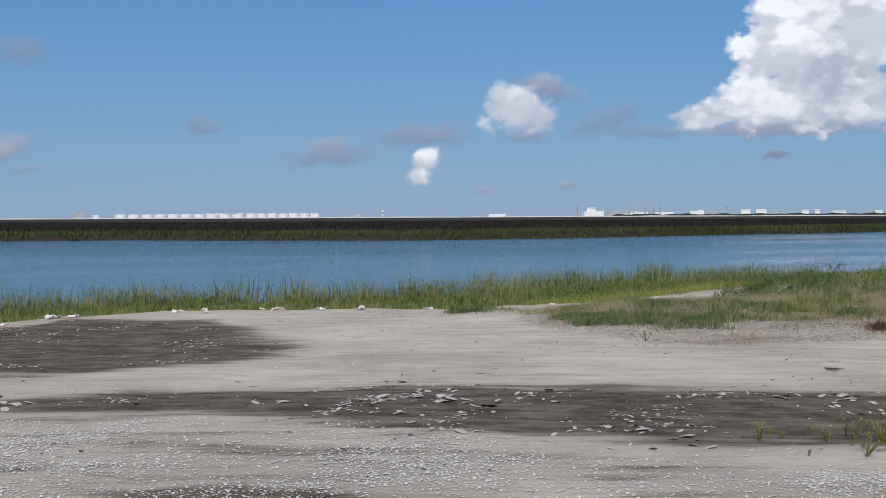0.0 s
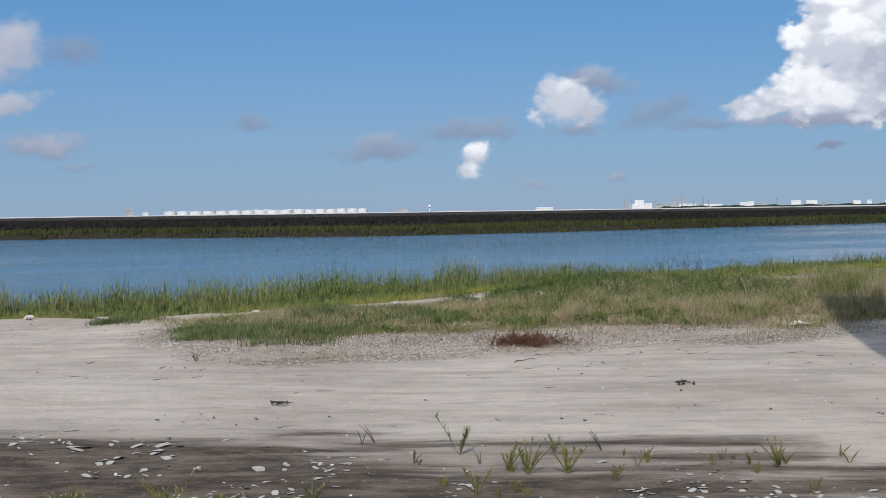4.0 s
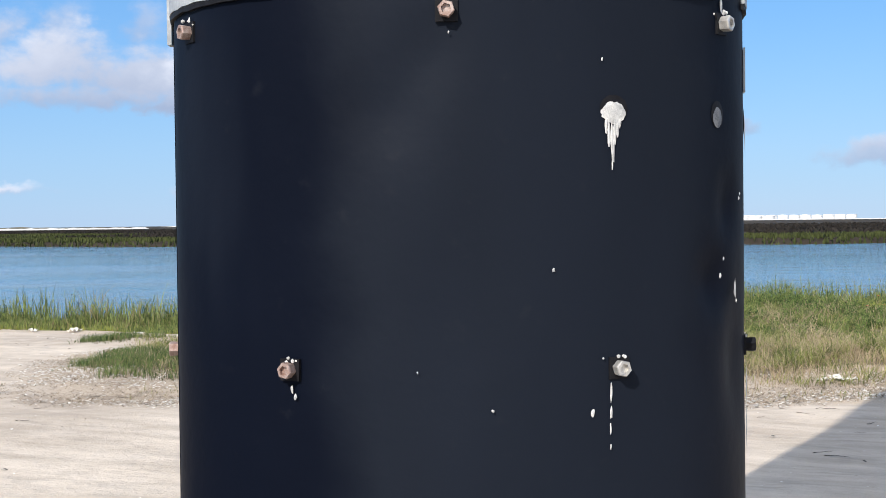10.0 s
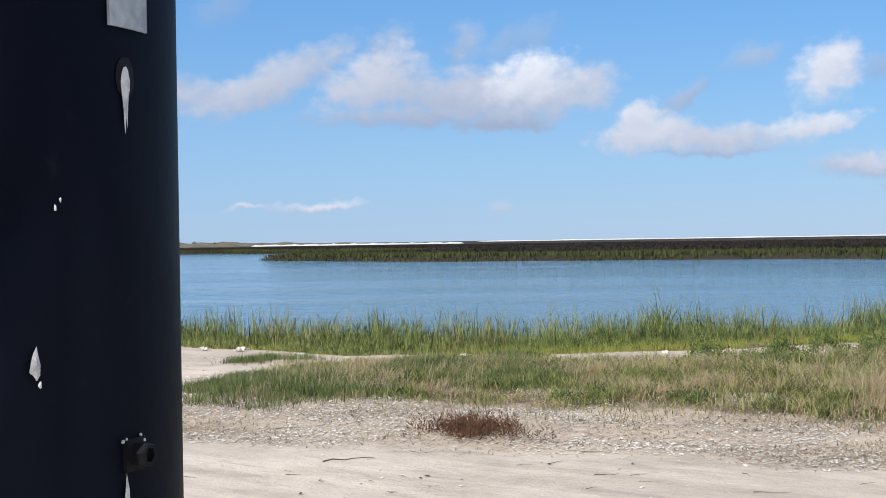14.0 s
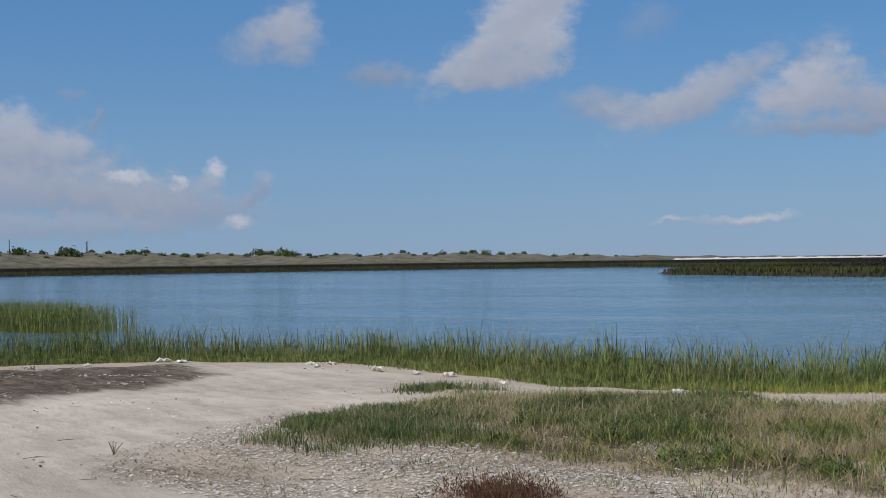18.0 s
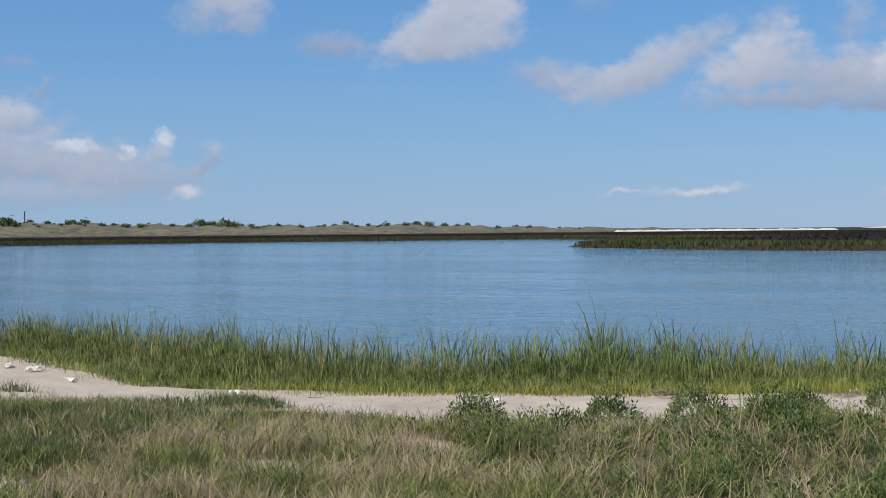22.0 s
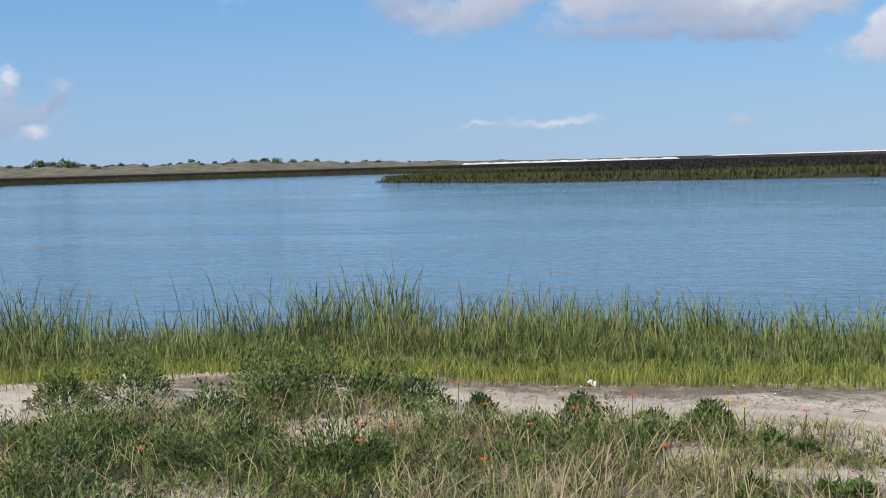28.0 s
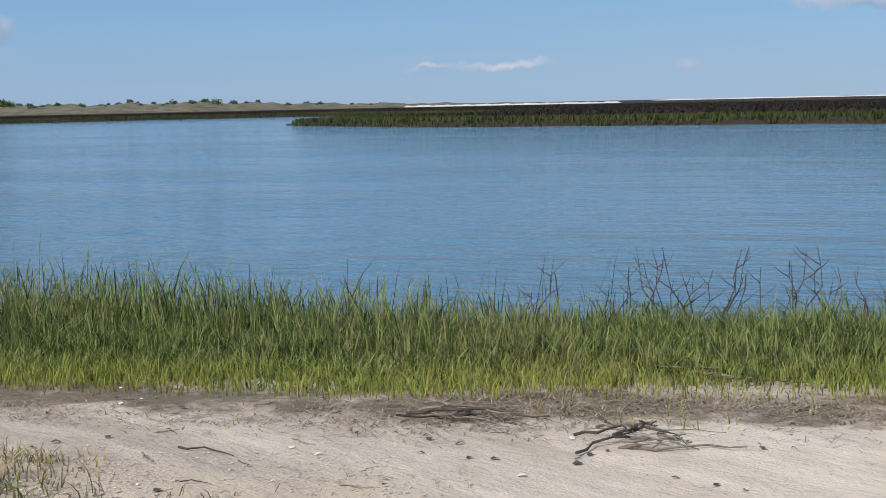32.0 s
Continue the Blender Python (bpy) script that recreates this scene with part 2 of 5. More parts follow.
def draw_clouds(under, rows, torn, gain, spread, soft_rim):
    """Lays puffs of cloud over the sky's colour, one over the other."""
    # a hair's push from the layer below makes the shader work layer by layer, which keeps it small
    place = wt.nodes.new("ShaderNodeVectorMath")
    place.operation = "MULTIPLY_ADD"
    link(wt, under, place.inputs[0])
    place.inputs[1].default_value = (1e-4, 1e-4, 0.0)
    link(wt, torn_place if torn else heaped_place, place.inputs[2])
    for bearing, tall, half, rise, tilt, bright, share, rim in rows:
        mp = wt.nodes.new("ShaderNodeMapping")
        mp.vector_type = "TEXTURE"
        mp.inputs["Location"].default_value = (-bearing, tall, 0.0)
        mp.inputs["Rotation"].default_value = (0.0, 0.0, radians(tilt))
        mp.inputs["Scale"].default_value = (half * spread, rise * spread, 1.0)
        link(wt, place.outputs[0], mp.inputs[0])
        far_out = wt.nodes.new("ShaderNodeVectorMath")
        far_out.operation = "LENGTH"
        link(wt, mp.outputs[0], far_out.inputs[0])
        parts = wt.nodes.new("ShaderNodeSeparateXYZ")
        link(wt, mp.outputs[0], parts.inputs[0])
        body = mathn(wt, "SUBTRACT", mathn(wt, "ADD", 1.0, torn_rim if torn else heaped_rim), far_out.outputs["Value"])
        m = mathn(wt, "MULTIPLY", step(wt, body, 0.0, rim * soft_rim), min(1.0, share * 1.15))
        high = mathn(wt, "ADD", bright * gain, mathn(wt, "MULTIPLY", parts.outputs[1], 0.12 if torn else 0.20))
        shade = mathn(wt, "MULTIPLY", high, streaky if torn else crease)
        under = mixc(wt, m, under, mixc(wt, shade, (0.32, 0.38, 0.52), (1.34, 1.32, 1.31)))
    return under


haze = step(wt, el, 12.0, -1.0)
sky_col = wt.nodes.new("ShaderNodeVectorMath")
sky_col.operation = "SCALE"
sky_col.inputs[3].default_value = 0.085
clear = wt.nodes.new("ShaderNodeHueSaturation")
clear.inputs["Saturation"].default_value, clear.inputs["Value"].default_value = 1.3, 1.0
link(wt, sky.outputs[0], clear.inputs["Color"])
link(wt, clear.outputs[0], sky_col.inputs[0])
hazy = mixc(wt, mathn(wt, "MULTIPLY", haze, 0.6), mixc(wt, 0.5, sky_col.outputs[0], (0.205, 0.44, 0.86)), (0.30, 0.47, 0.70))
final = hazy
for rows, torn, gain, spread, soft_rim in ((WISPS, True, 0.30, 1.45, 0.95), (TOWER, False, 1.05, 1.14, 1.1), (ROUND, False, 1.0, 1.18, 1.1), (LONG, True, 0.36, 1.45, 1.0), (LONG_EAST, True, 0.44, 1.42, 1.0),
                                           (UPPER, True, 0.38, 1.42, 1.1), (PAIR, True, 0.38, 1.24, 1.1), (BANK, True, 0.36, 1.45, 0.95), (TUFTS, True, 0.36, 1.40, 1.6)):
    final = draw_clouds(final, rows, torn, gain, spread, soft_rim)
# unseen bright clouds, added over the rest of the sky to fill the shadows
more = wt.nodes.new("ShaderNodeTexNoise")
more.inputs["Scale"].default_value, more.inputs["Detail"].default_value = 3.2, 6.0
link(wt, co.outputs["Generated"], more.inputs["Vector"])
aside = mathn(wt, "MAXIMUM", step(wt, el, 16.0, 26.0), step(wt, mathn(wt, "ABSOLUTE", mathn(wt, "SUBTRACT", az, 30.0)), 62.0, 80.0))
rest = mathn(wt, "MULTIPLY", mathn(wt, "MULTIPLY", step(wt, more.outputs["Fac"], 0.42, 0.58), aside), step(wt, el, -1.0, 4.0))
final = mixc(wt, rest, final, mixc(wt, step(wt, more.outputs["Fac"], 0.5, 0.72), (0.80, 0.82, 0.86), (1.25, 1.23, 1.2)))
bg = wt.nodes.new("ShaderNodeBackground")
link(wt, final, bg.inputs[0])
bg.inputs[1].default_value = 1.0
out = wt.nodes.new("ShaderNodeOutputWorld")
link(wt, bg.outputs[0], out.inputs[0])

# ---- materials ----
def material(name, rough=0.8, metal=0.0, spec=0.5):
    m = bpy.data.materials.new(name)
    m.use_nodes = True
    nt = m.node_tree
    b = nt.nodes["Principled BSDF"]
    b.inputs["Roughness"].default_value, b.inputs["Metallic"].default_value = rough, metal
    b.inputs["Specular IOR Level"].default_value = spec
    return m, nt, b


def noise_of(nt, scale, detail=4.0, rough=0.55, stretch=None, src="Object"):
    c = nt.nodes.new("ShaderNodeTexCoord")
    v = c.outputs[src]
    if stretch:
        mp = nt.nodes.new("ShaderNodeMapping")
        mp.inputs["Scale"].default_value = stretch
        link(nt, v, mp.inputs[0])
        v = mp.outputs[0]
    n = nt.nodes.new("ShaderNodeTexNoise")
    n.inputs["Scale"].default_value, n.inputs["Detail"].default_value, n.inputs["Roughness"].default_value = scale, detail, rough
    link(nt, v, n.inputs["Vector"])
    return n.outputs["Fac"]


def bump(nt, b, height, strength, distance):
    n = nt.nodes.new("ShaderNodeBump")
    n.inputs["Strength"].default_value, n.inputs["Distance"].default_value = strength, distance
    link(nt, height, n.inputs["Height"])
    link(nt, n.outputs[0], b.inputs["Normal"])


def simple(name, dark, light, scale=8.0, rough=0.8, metal=0.0, relief=0.0, spec=0.5):
    m, nt, b = material(name, rough, metal, spec)
    f = noise_of(nt, scale)
    g = noise_of(nt, scale * 9.0)
    mixv = mathn(nt, "ADD", mathn(nt, "MULTIPLY", f, 0.65), mathn(nt, "MULTIPLY", g, 0.35))
    link(nt, mixc(nt, step(nt, mixv, 0.3, 0.7), dark, light), b.inputs["Base Color"])
    if relief:
        bump(nt, b, g, 0.6, relief)
    return m


def attribute(nt, name):
    n = nt.nodes.new("ShaderNodeAttribute")
    n.attribute_name = name
    return n


# sand, wet mud, plant litter and marsh soil on one sheet
GROUND, nt, b = material("sand_and_mud", 0.95, 0.0, 0.08)
zone = nt.nodes.new("ShaderNodeSeparateColor")
link(nt, attribute(nt, "zones").outputs["Color"], zone.inputs[0])
broad, mid = noise_of(nt, 0.35, 5.0), noise_of(nt, 3.0, 5.0, 0.65)
grain, streak = noise_of(nt, 60.0, 3.0), noise_of(nt, 1.6, 5.0, 0.6, (0.35, 2.2, 1.0))
tone = mathn(nt, "ADD", mathn(nt, "MULTIPLY", broad, 0.4), mathn(nt, "ADD", mathn(nt, "MULTIPLY", streak, 0.35), mathn(nt, "MULTIPLY", mid, 0.25)))
sand = mixc(nt, step(nt, tone, 0.34, 0.66), (0.40, 0.335, 0.27), (0.64, 0.555, 0.46))
sand = mixc(nt, mathn(nt, "MULTIPLY", step(nt, grain, 0.55, 0.75), 0.35), sand, (0.30, 0.25, 0.20))
ruts = noise_of(nt, 3.6, 5.0, 0.7, (0.45, 1.5, 1.0))
sand = mixc(nt, mathn(nt, "MULTIPLY", step(nt, ruts, 0.52, 0.70), 0.45), sand, (0.30, 0.265, 0.225))
crumbs = noise_of(nt, 22.0, 3.0, 0.6)
sand = mixc(nt, mathn(nt, "MULTIPLY", step(nt, crumbs, 0.69, 0.75), 0.6), sand, (0.16, 0.13, 0.10))
sand = mixc(nt, mathn(nt, "MULTIPLY", step(nt, noise_of(nt, 31.0, 2.0), 0.70, 0.76), 0.6), sand, (0.74, 0.69, 0.61))
edge = mathn(nt, "ADD", zone.outputs[0], mathn(nt, "MULTIPLY", mathn(nt, "SUBTRACT", mathn(nt, "ADD", mathn(nt, "MULTIPLY", streak, 0.7), mathn(nt, "MULTIPLY", mid, 0.3)), 0.5), 2.0))
mud = mixc(nt, step(nt, mathn(nt, "ADD", mathn(nt, "MULTIPLY", ruts, 0.6), mathn(nt, "MULTIPLY", mid, 0.4)), 0.38, 0.66), (0.066, 0.050, 0.036), (0.21, 0.164, 0.12))
mud = mixc(nt, mathn(nt, "MULTIPLY", step(nt, crumbs, 0.62, 0.72), 0.5), mud, (0.36, 0.33, 0.28))
col = mixc(nt, step(nt, edge, 0.25, 0.8), sand, mud)
lit_edge = mathn(nt, "ADD", zone.outputs[1], mathn(nt, "MULTIPLY", mathn(nt, "SUBTRACT", mid, 0.5), 1.2))
litter = mixc(nt, mathn(nt, "ADD", mathn(nt, "MULTIPLY", grain, 0.6), mathn(nt, "MULTIPLY", mid, 0.4)), (0.24, 0.18, 0.13), (0.74, 0.63, 0.50))
col = mixc(nt, mathn(nt, "MULTIPLY", step(nt, lit_edge, 0.35, 0.7), 0.85), col, litter)
soil = mixc(nt, noise_of(nt, 0.05, 6.0), (0.028, 0.023, 0.017), (0.056, 0.046, 0.034))
mould = mixc(nt, mathn(nt, "ADD", mathn(nt, "MULTIPLY", grain, 0.5), mathn(nt, "MULTIPLY", mid, 0.5)), (0.045, 0.037, 0.026), (0.21, 0.17, 0.12))
col = mixc(nt, mathn(nt, "MULTIPLY", step(nt, mathn(nt, "ADD", attribute(nt, "mould").outputs["Fac"], mathn(nt, "MULTIPLY", mathn(nt, "SUBTRACT", mid, 0.5), 1.4)), 0.3, 0.7), 0.9), col, mould)
col = mixc(nt, zone.outputs[2], col, soil)
link(nt, col, b.inputs["Base Color"])
link(nt, mathn(nt, "SUBTRACT", 0.95, mathn(nt, "MULTIPLY", step(nt, edge, 0.32, 0.62), 0.12)), b.inputs["Roughness"])
bump(nt, b, mathn(nt, "ADD", mathn(nt, "MULTIPLY", mid, 0.5), mathn(nt, "ADD", mathn(nt, "MULTIPLY", crumbs, 0.25), mathn(nt, "ADD", mathn(nt, "MULTIPLY", ruts, 0.5), mathn(nt, "MULTIPLY", grain, 0.15)))), 0.55, 0.07)

WATER, nt, b = material("lagoon_water", 0.07, 0.0, 0.5)
b.inputs["IOR"].default_value = 1.333
wcol = mixc(nt, noise_of(nt, 0.03, 4.0), (0.065, 0.17, 0.27), (0.095, 0.21, 0.32))
link(nt, wcol, b.inputs["Base Color"])
def wind_ripples(scale, detail, across, along_wind):
    """Ripples longer across the wind than along it."""
    c = nt.nodes.new("ShaderNodeTexCoord")
    mp = nt.nodes.new("ShaderNodeMapping")
    mp.vector_type = "TEXTURE"
    mp.inputs["Rotation"].default_value = (0.0, 0.0, radians(28))
    mp.inputs["Scale"].default_value = (across, along_wind, 1.0)
    link(nt, c.outputs["Object"], mp.inputs[0])
    n = nt.nodes.new("ShaderNodeTexNoise")
    n.inputs["Scale"].default_value, n.inputs["Detail"].default_value, n.inputs["Roughness"].default_value = scale, detail, 0.5
    link(nt, mp.outputs[0], n.inputs["Vector"])
    return n.outputs["Fac"]


swell, ripple, wrinkle = wind_ripples(0.9, 2.0, 2.0, 0.8), wind_ripples(2.6, 2.0, 2.6, 0.85), wind_ripples(6.5, 2.0, 2.2, 0.9)
rip = mathn(nt, "ADD", swell, mathn(nt, "ADD", mathn(nt, "MULTIPLY", ripple, 0.75), mathn(nt, "MULTIPLY", wrinkle, 0.30)))
calm = step(nt, wind_ripples(0.05, 4.0, 3.2, 0.55), 0.40, 0.60)
bump(nt, b, mathn(nt, "MULTIPLY", rip, mathn(nt, "ADD", 0.22, mathn(nt, "MULTIPLY", calm, 0.78))), 1.0, 0.50)


def leaf_material(name, root, low, high, dry, dry_share, scale=0.5, patchy=False, tufts=7.0):
    m, nt, b = material(name, 0.75, 0.0, 0.2)
    h = attribute(nt, "along").outputs["Fac"]
    isl = nt.nodes.new("ShaderNodeNewGeometry").outputs["Random Per Island"]
    patch = noise_of(nt, scale, 3.0)
    if patchy:
        patch = step(nt, patch, 0.36, 0.64)
    tuft = step(nt, noise_of(nt, tufts, 3.0, 0.65), 0.36, 0.64)
    share = mathn(nt, "ADD", mathn(nt, "MULTIPLY", isl, 0.30), mathn(nt, "ADD", mathn(nt, "MULTIPLY", patch, 0.25), mathn(nt, "MULTIPLY", tuft, 0.45)))
    green = mixc(nt, step(nt, share, 0.15, 0.85), low, high)
    green = mixc(nt, step(nt, mathn(nt, "ADD", mathn(nt, "MULTIPLY", isl, 0.55), mathn(nt, "MULTIPLY", patch, 0.45)), 0.78 - dry_share, 0.86 - dry_share * 0.6), green, dry)
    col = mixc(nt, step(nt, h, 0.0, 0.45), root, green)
    link(nt, col, b.inputs["Base Color"])
    t = nt.nodes.new("ShaderNodeBsdfTranslucent")
    link(nt, col, t.inputs[0])
    mx = nt.nodes.new("ShaderNodeMixShader")
    mx.inputs[0].default_value = 0.22
    link(nt, b.outputs[0], mx.inputs[1])
    link(nt, t.outputs[0], mx.inputs[2])
    link(nt, mx.outputs[0], nt.nodes["Material Output"].inputs[0])
    return m


REED = leaf_material("cordgrass", (0.24, 0.225, 0.045), (0.030, 0.055, 0.018), (0.31, 0.36, 0.11), (0.30, 0.24, 0.13), 0.12)
LOWGREEN = leaf_material("saltwort", (0.22, 0.20, 0.05), (0.17, 0.21, 0.035), (0.38, 0.39, 0.08), (0.40, 0.31, 0.13), 0.12)
MEADOW = leaf_material("dry_meadow_grass", (0.20, 0.16, 0.085), (0.075, 0.105, 0.028), (0.40, 0.42, 0.13), (0.45, 0.35, 0.23), 0.34, 1.1, True, 6.0)
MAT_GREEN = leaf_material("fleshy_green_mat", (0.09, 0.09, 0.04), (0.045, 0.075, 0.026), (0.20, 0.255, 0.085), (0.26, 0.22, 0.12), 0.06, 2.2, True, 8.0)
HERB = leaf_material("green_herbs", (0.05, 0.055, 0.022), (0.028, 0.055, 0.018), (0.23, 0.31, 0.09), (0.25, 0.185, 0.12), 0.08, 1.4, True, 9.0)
RED = leaf_material("red_glasswort", (0.08, 0.05, 0.03), (0.085, 0.032, 0.024), (0.18, 0.085, 0.05), (0.13, 0.12, 0.05), 0.2)
TWIG = simple("grey_driftwood", (0.10, 0.08, 0.06), (0.30, 0.25, 0.19), 12.0, 0.9, relief=0.004)
DARKTWIG = simple("dark_dead_stems", (0.035, 0.028, 0.022), (0.10, 0.085, 0.065), 12.0, 0.9)
SHELL = simple("bleached_shell", (0.55, 0.50, 0.43), (0.82, 0.79, 0.73), 30.0, 0.6)
FARGREEN = leaf_material("far_marsh_grass", (0.045, 0.052, 0.018), (0.046, 0.056, 0.018), (0.078, 0.090, 0.027), (0.065, 0.062, 0.028), 0.02, 0.05, False, 0.06)
FARBROWN = leaf_material("far_marsh_brown", (0.026, 0.021, 0.018), (0.024, 0.020, 0.017), (0.036, 0.030, 0.025), (0.03, 0.027, 0.021), 0.2, 0.05, False, 0.05)
FARSHRUB = leaf_material("far_shrub_leaves", (0.04, 0.05, 0.02), (0.06, 0.085, 0.03), (0.11, 0.14, 0.05), (0.12, 0.105, 0.06), 0.08, 0.05, False, 0.5)
DUNE = simple("grassy_dune", (0.036, 0.040, 0.020), (0.20, 0.165, 0.10), 0.13, 0.95)
BEACH = simple("far_white_beach", (0.55, 0.52, 0.47), (0.75, 0.72, 0.66), 0.02, 0.9)
TANK = simple("white_tank_paint", (0.78, 0.78, 0.77), (0.86, 0.86, 0.85), 0.05, 0.5)
PLANT = simple("weathered_plant_steel", (0.30, 0.31, 0.33), (0.55, 0.55, 0.55), 0.1, 0.6)
PINK = simple("red_white_stack_paint", (0.50, 0.36, 0.33), (0.66, 0.52, 0.48), 0.1, 0.6)
STRAW = leaf_material("pale_straw", (0.30, 0.25, 0.16), (0.34, 0.28, 0.18), (0.50, 0.43, 0.29), (0.22, 0.16, 0.10), 0.2)

# ---- plan: shore lines and zones ----
SHORE = [(-40, -30), (-18, 4), (-12, 12), (-9.3, 17), (-8.2, 20), (-7.2, 23), (-5.5, 24.9), (-2.7, 25.4), (1, 25.5), (1.9, 26.1), (3.4, 27.2),
         (4.6, 29), (6.2, 30.7), (7.1, 31.8), (8.5, 32.9), (9.6, 33.6), (10.6, 34.35), (11.6, 34.95), (12.3, 35.4), (13.1, 36.2),
         (14.3, 37), (18, 40), (26, 45), (60, 62), (400, 180)]
FAR_LAND = [(-205, -400), (-205, 40), (-208, 100), (-207, 130), (-196, 165), (-185, 186), (-150, 180), (-118, 165), (-100, 135), (-96.5, 121),
            (-95, 116), (-86, 111), (-60, 105.5), (-45, 108.5), (-28, 113), (-18, 108.5), (-2, 106.5), (12, 114), (17, 119), (47, 143),
            (62, 162), (110, 215), (300, 380), (4600, 2400), (4600, 4600), (-4600, 4600), (-4600, -400)]
MEADOW_EDGE = [(0.5, 23.6), (1.3, 22.3), (2.4, 20.4), (3.5, 19.6), (4.6, 20.5), (6.5, 21.0), (8.3, 21.5), (9.8, 21.5), (12, 21.8), (14.2, 22.4), (14.8, 25), (14.8, 28),
               (14.4, 30.9), (13.8, 32.4), (12.6, 33.2), (10.6, 32.4), (9.2, 32.2), (8.6, 31.6), (7.8, 30.5), (7.5, 29.2), (6.8, 28.0), (5.9, 27.0), (4.0, 25.9), (2.0, 24.4)]
LITTER_EDGE = [(1.0, 22.5), (2.2, 19.6), (3.9, 18.2), (6.5, 18.9), (8.4, 19.5), (10.1, 20.2), (12.5, 20.6), (12.5, 22), (9, 22), (6, 22), (3, 22.5)]
LITTER_B = [(12.0, 32.0), (12.4, 33.3), (13.6, 34.0), (15.0, 33.6), (15.6, 32.0), (14.6, 30.5), (13.2, 30.6)]
MUD_A = [(-12, 22), (-7.9, 22.9), (-5.9, 22.7), (-4, 22.4), (-1.9, 18), (-2.6, 15.5), (-5.1, 14.7), (-12, 14)]
MUD_B = [(-12, 12.9), (-4.5, 13), (-2.9, 13.4), (-0.5, 13.9), (2.4, 13.5), (4.2, 13.2), (4.9, 12.8), (6.2, 12.1), (7.4, 11.5), (8.8, 11.3), (9.0, 9.5),
         (6.0, 9.3), (3.4, 10.1), (2, 10), (0.5, 10.75), (-0.9, 11.1), (-2.5, 11.8), (-4.5, 12.2), (-12, 12)]
MUD_C = [(-3.4, 7.2), (-2.4, 8.3), (-1.6, 8.8), (-0.7, 8.6), (-0.4, 7.6), (-1.2, 7.0)]
GREEN_MATS = ([(3.4, 19.6), (1.7, 21.4), (1.9, 22.1), (2.9, 22.3), (5.0, 21.4), (4.3, 19.8)], [(3.6, 22.5), (2.6, 25.0), (3.5, 26.0), (6.2, 22.7), (5.3, 21.6)], [(0.1, 23.4), (0.9, 24.1), (1.5, 23.6), (0.7, 22.9)])
BARE_GAP = [(1.2, 22.5), (1.2, 24.2), (2.3, 24.2), (3.7, 22.6), (2.2, 22.2)]
DAMP = [(4.5, 13.6), (6.7, 13.1), (8.9, 13.0), (9.6, 11.9), (9.8, 9.0), (4.6, 9.0)]
WATER_Z = -0.35


def line_distance(px, py, pts, closed):
    """Signed distance of points to a line of corners: positive inside a closed one, or to the left of an open one."""
    best, sign, inside = np.full(px.shape, 1e9), np.ones(px.shape), np.zeros(px.shape, bool)
    n = len(pts)
    for i in range(n if closed else n - 1):
        (x0, y0), (x1, y1) = pts[i], pts[(i + 1) % n]
        dx, dy = x1 - x0, y1 - y0
        k = np.clip(((px - x0) * dx + (py - y0) * dy) / (dx * dx + dy * dy), 0, 1)
        d = np.hypot(px - x0 - k * dx, py - y0 - k * dy)
        if closed:
            best = np.minimum(best, d)
            if dy:
                cross = ((y0 > py) != (y1 > py)) & (px < dx * (py - y0) / dy + x0)
                inside ^= cross
        else:
            s = np.where(dx * (py - y0) - dy * (px - x0) > 0, 1.0, -1.0)
            near = d < best
            sign = np.where(near, s, sign)
            best = np.minimum(best, d)
    return np.where(inside, best, -best) if closed else best * sign


def smooth(v, lo, hi):
    k = np.clip((v - lo) / (hi - lo), 0, 1)
    return k * k * (3 - 2 * k)


WAVES = [(random.uniform(0.25, 2.4), random.uniform(0, 6.283), random.uniform(0, 6.283)) for _ in range(9)]


def wobble(x, y, scale=1.0):
    """A smooth uneven field, about -1 to 1."""
    total = 0.0
    for f, turn, phase in WAVES:
        total = total + np.sin((x * math.cos(turn) + y * math.sin(turn)) * f * scale + phase)
    return total / 4.5


def height(x, y):
    s = line_distance(x, y, SHORE, False) + 0.25 * wobble(x, y, 1.3)
    beach = -0.17 + 0.025 * wobble(x, y, 0.8) + 0.012 * wobble(x, y, 3.0)
    mound = smooth(line_distance(x, y, MEADOW_EDGE, True) + 0.3 * wobble(x, y, 1.1), -2.0, 2.0)
    beach = beach + mound * (0.13 + 0.05 * wobble(x, y, 1.7))
    z = beach - 0.30 * smooth(s, -0.5, 3.6) - 1.3 * smooth(s, 3.5, 14)
    z = z + 0.022 * wobble(x, y, 4.2) * np.exp(-((s + 0.5) / 0.7) ** 2)
    f = line_distance(x, y, FAR_LAND, True)
    far = smooth(f, -2.0, 1.5)
    return z * (1 - far) + far * (0.12 + 0.06 * np.sin(x * 0.13) * np.sin(y * 0.11))


def height_at(x, y):
    return float(height(np.array([float(x)]), np.array([float(y)]))[0])


def attr(me, name, values, kind="FLOAT"):
    a = me.attributes.new(name, kind, "POINT")
    a.data.foreach_set("value" if kind == "FLOAT" else "color", np.asarray(values, np.float32).ravel())


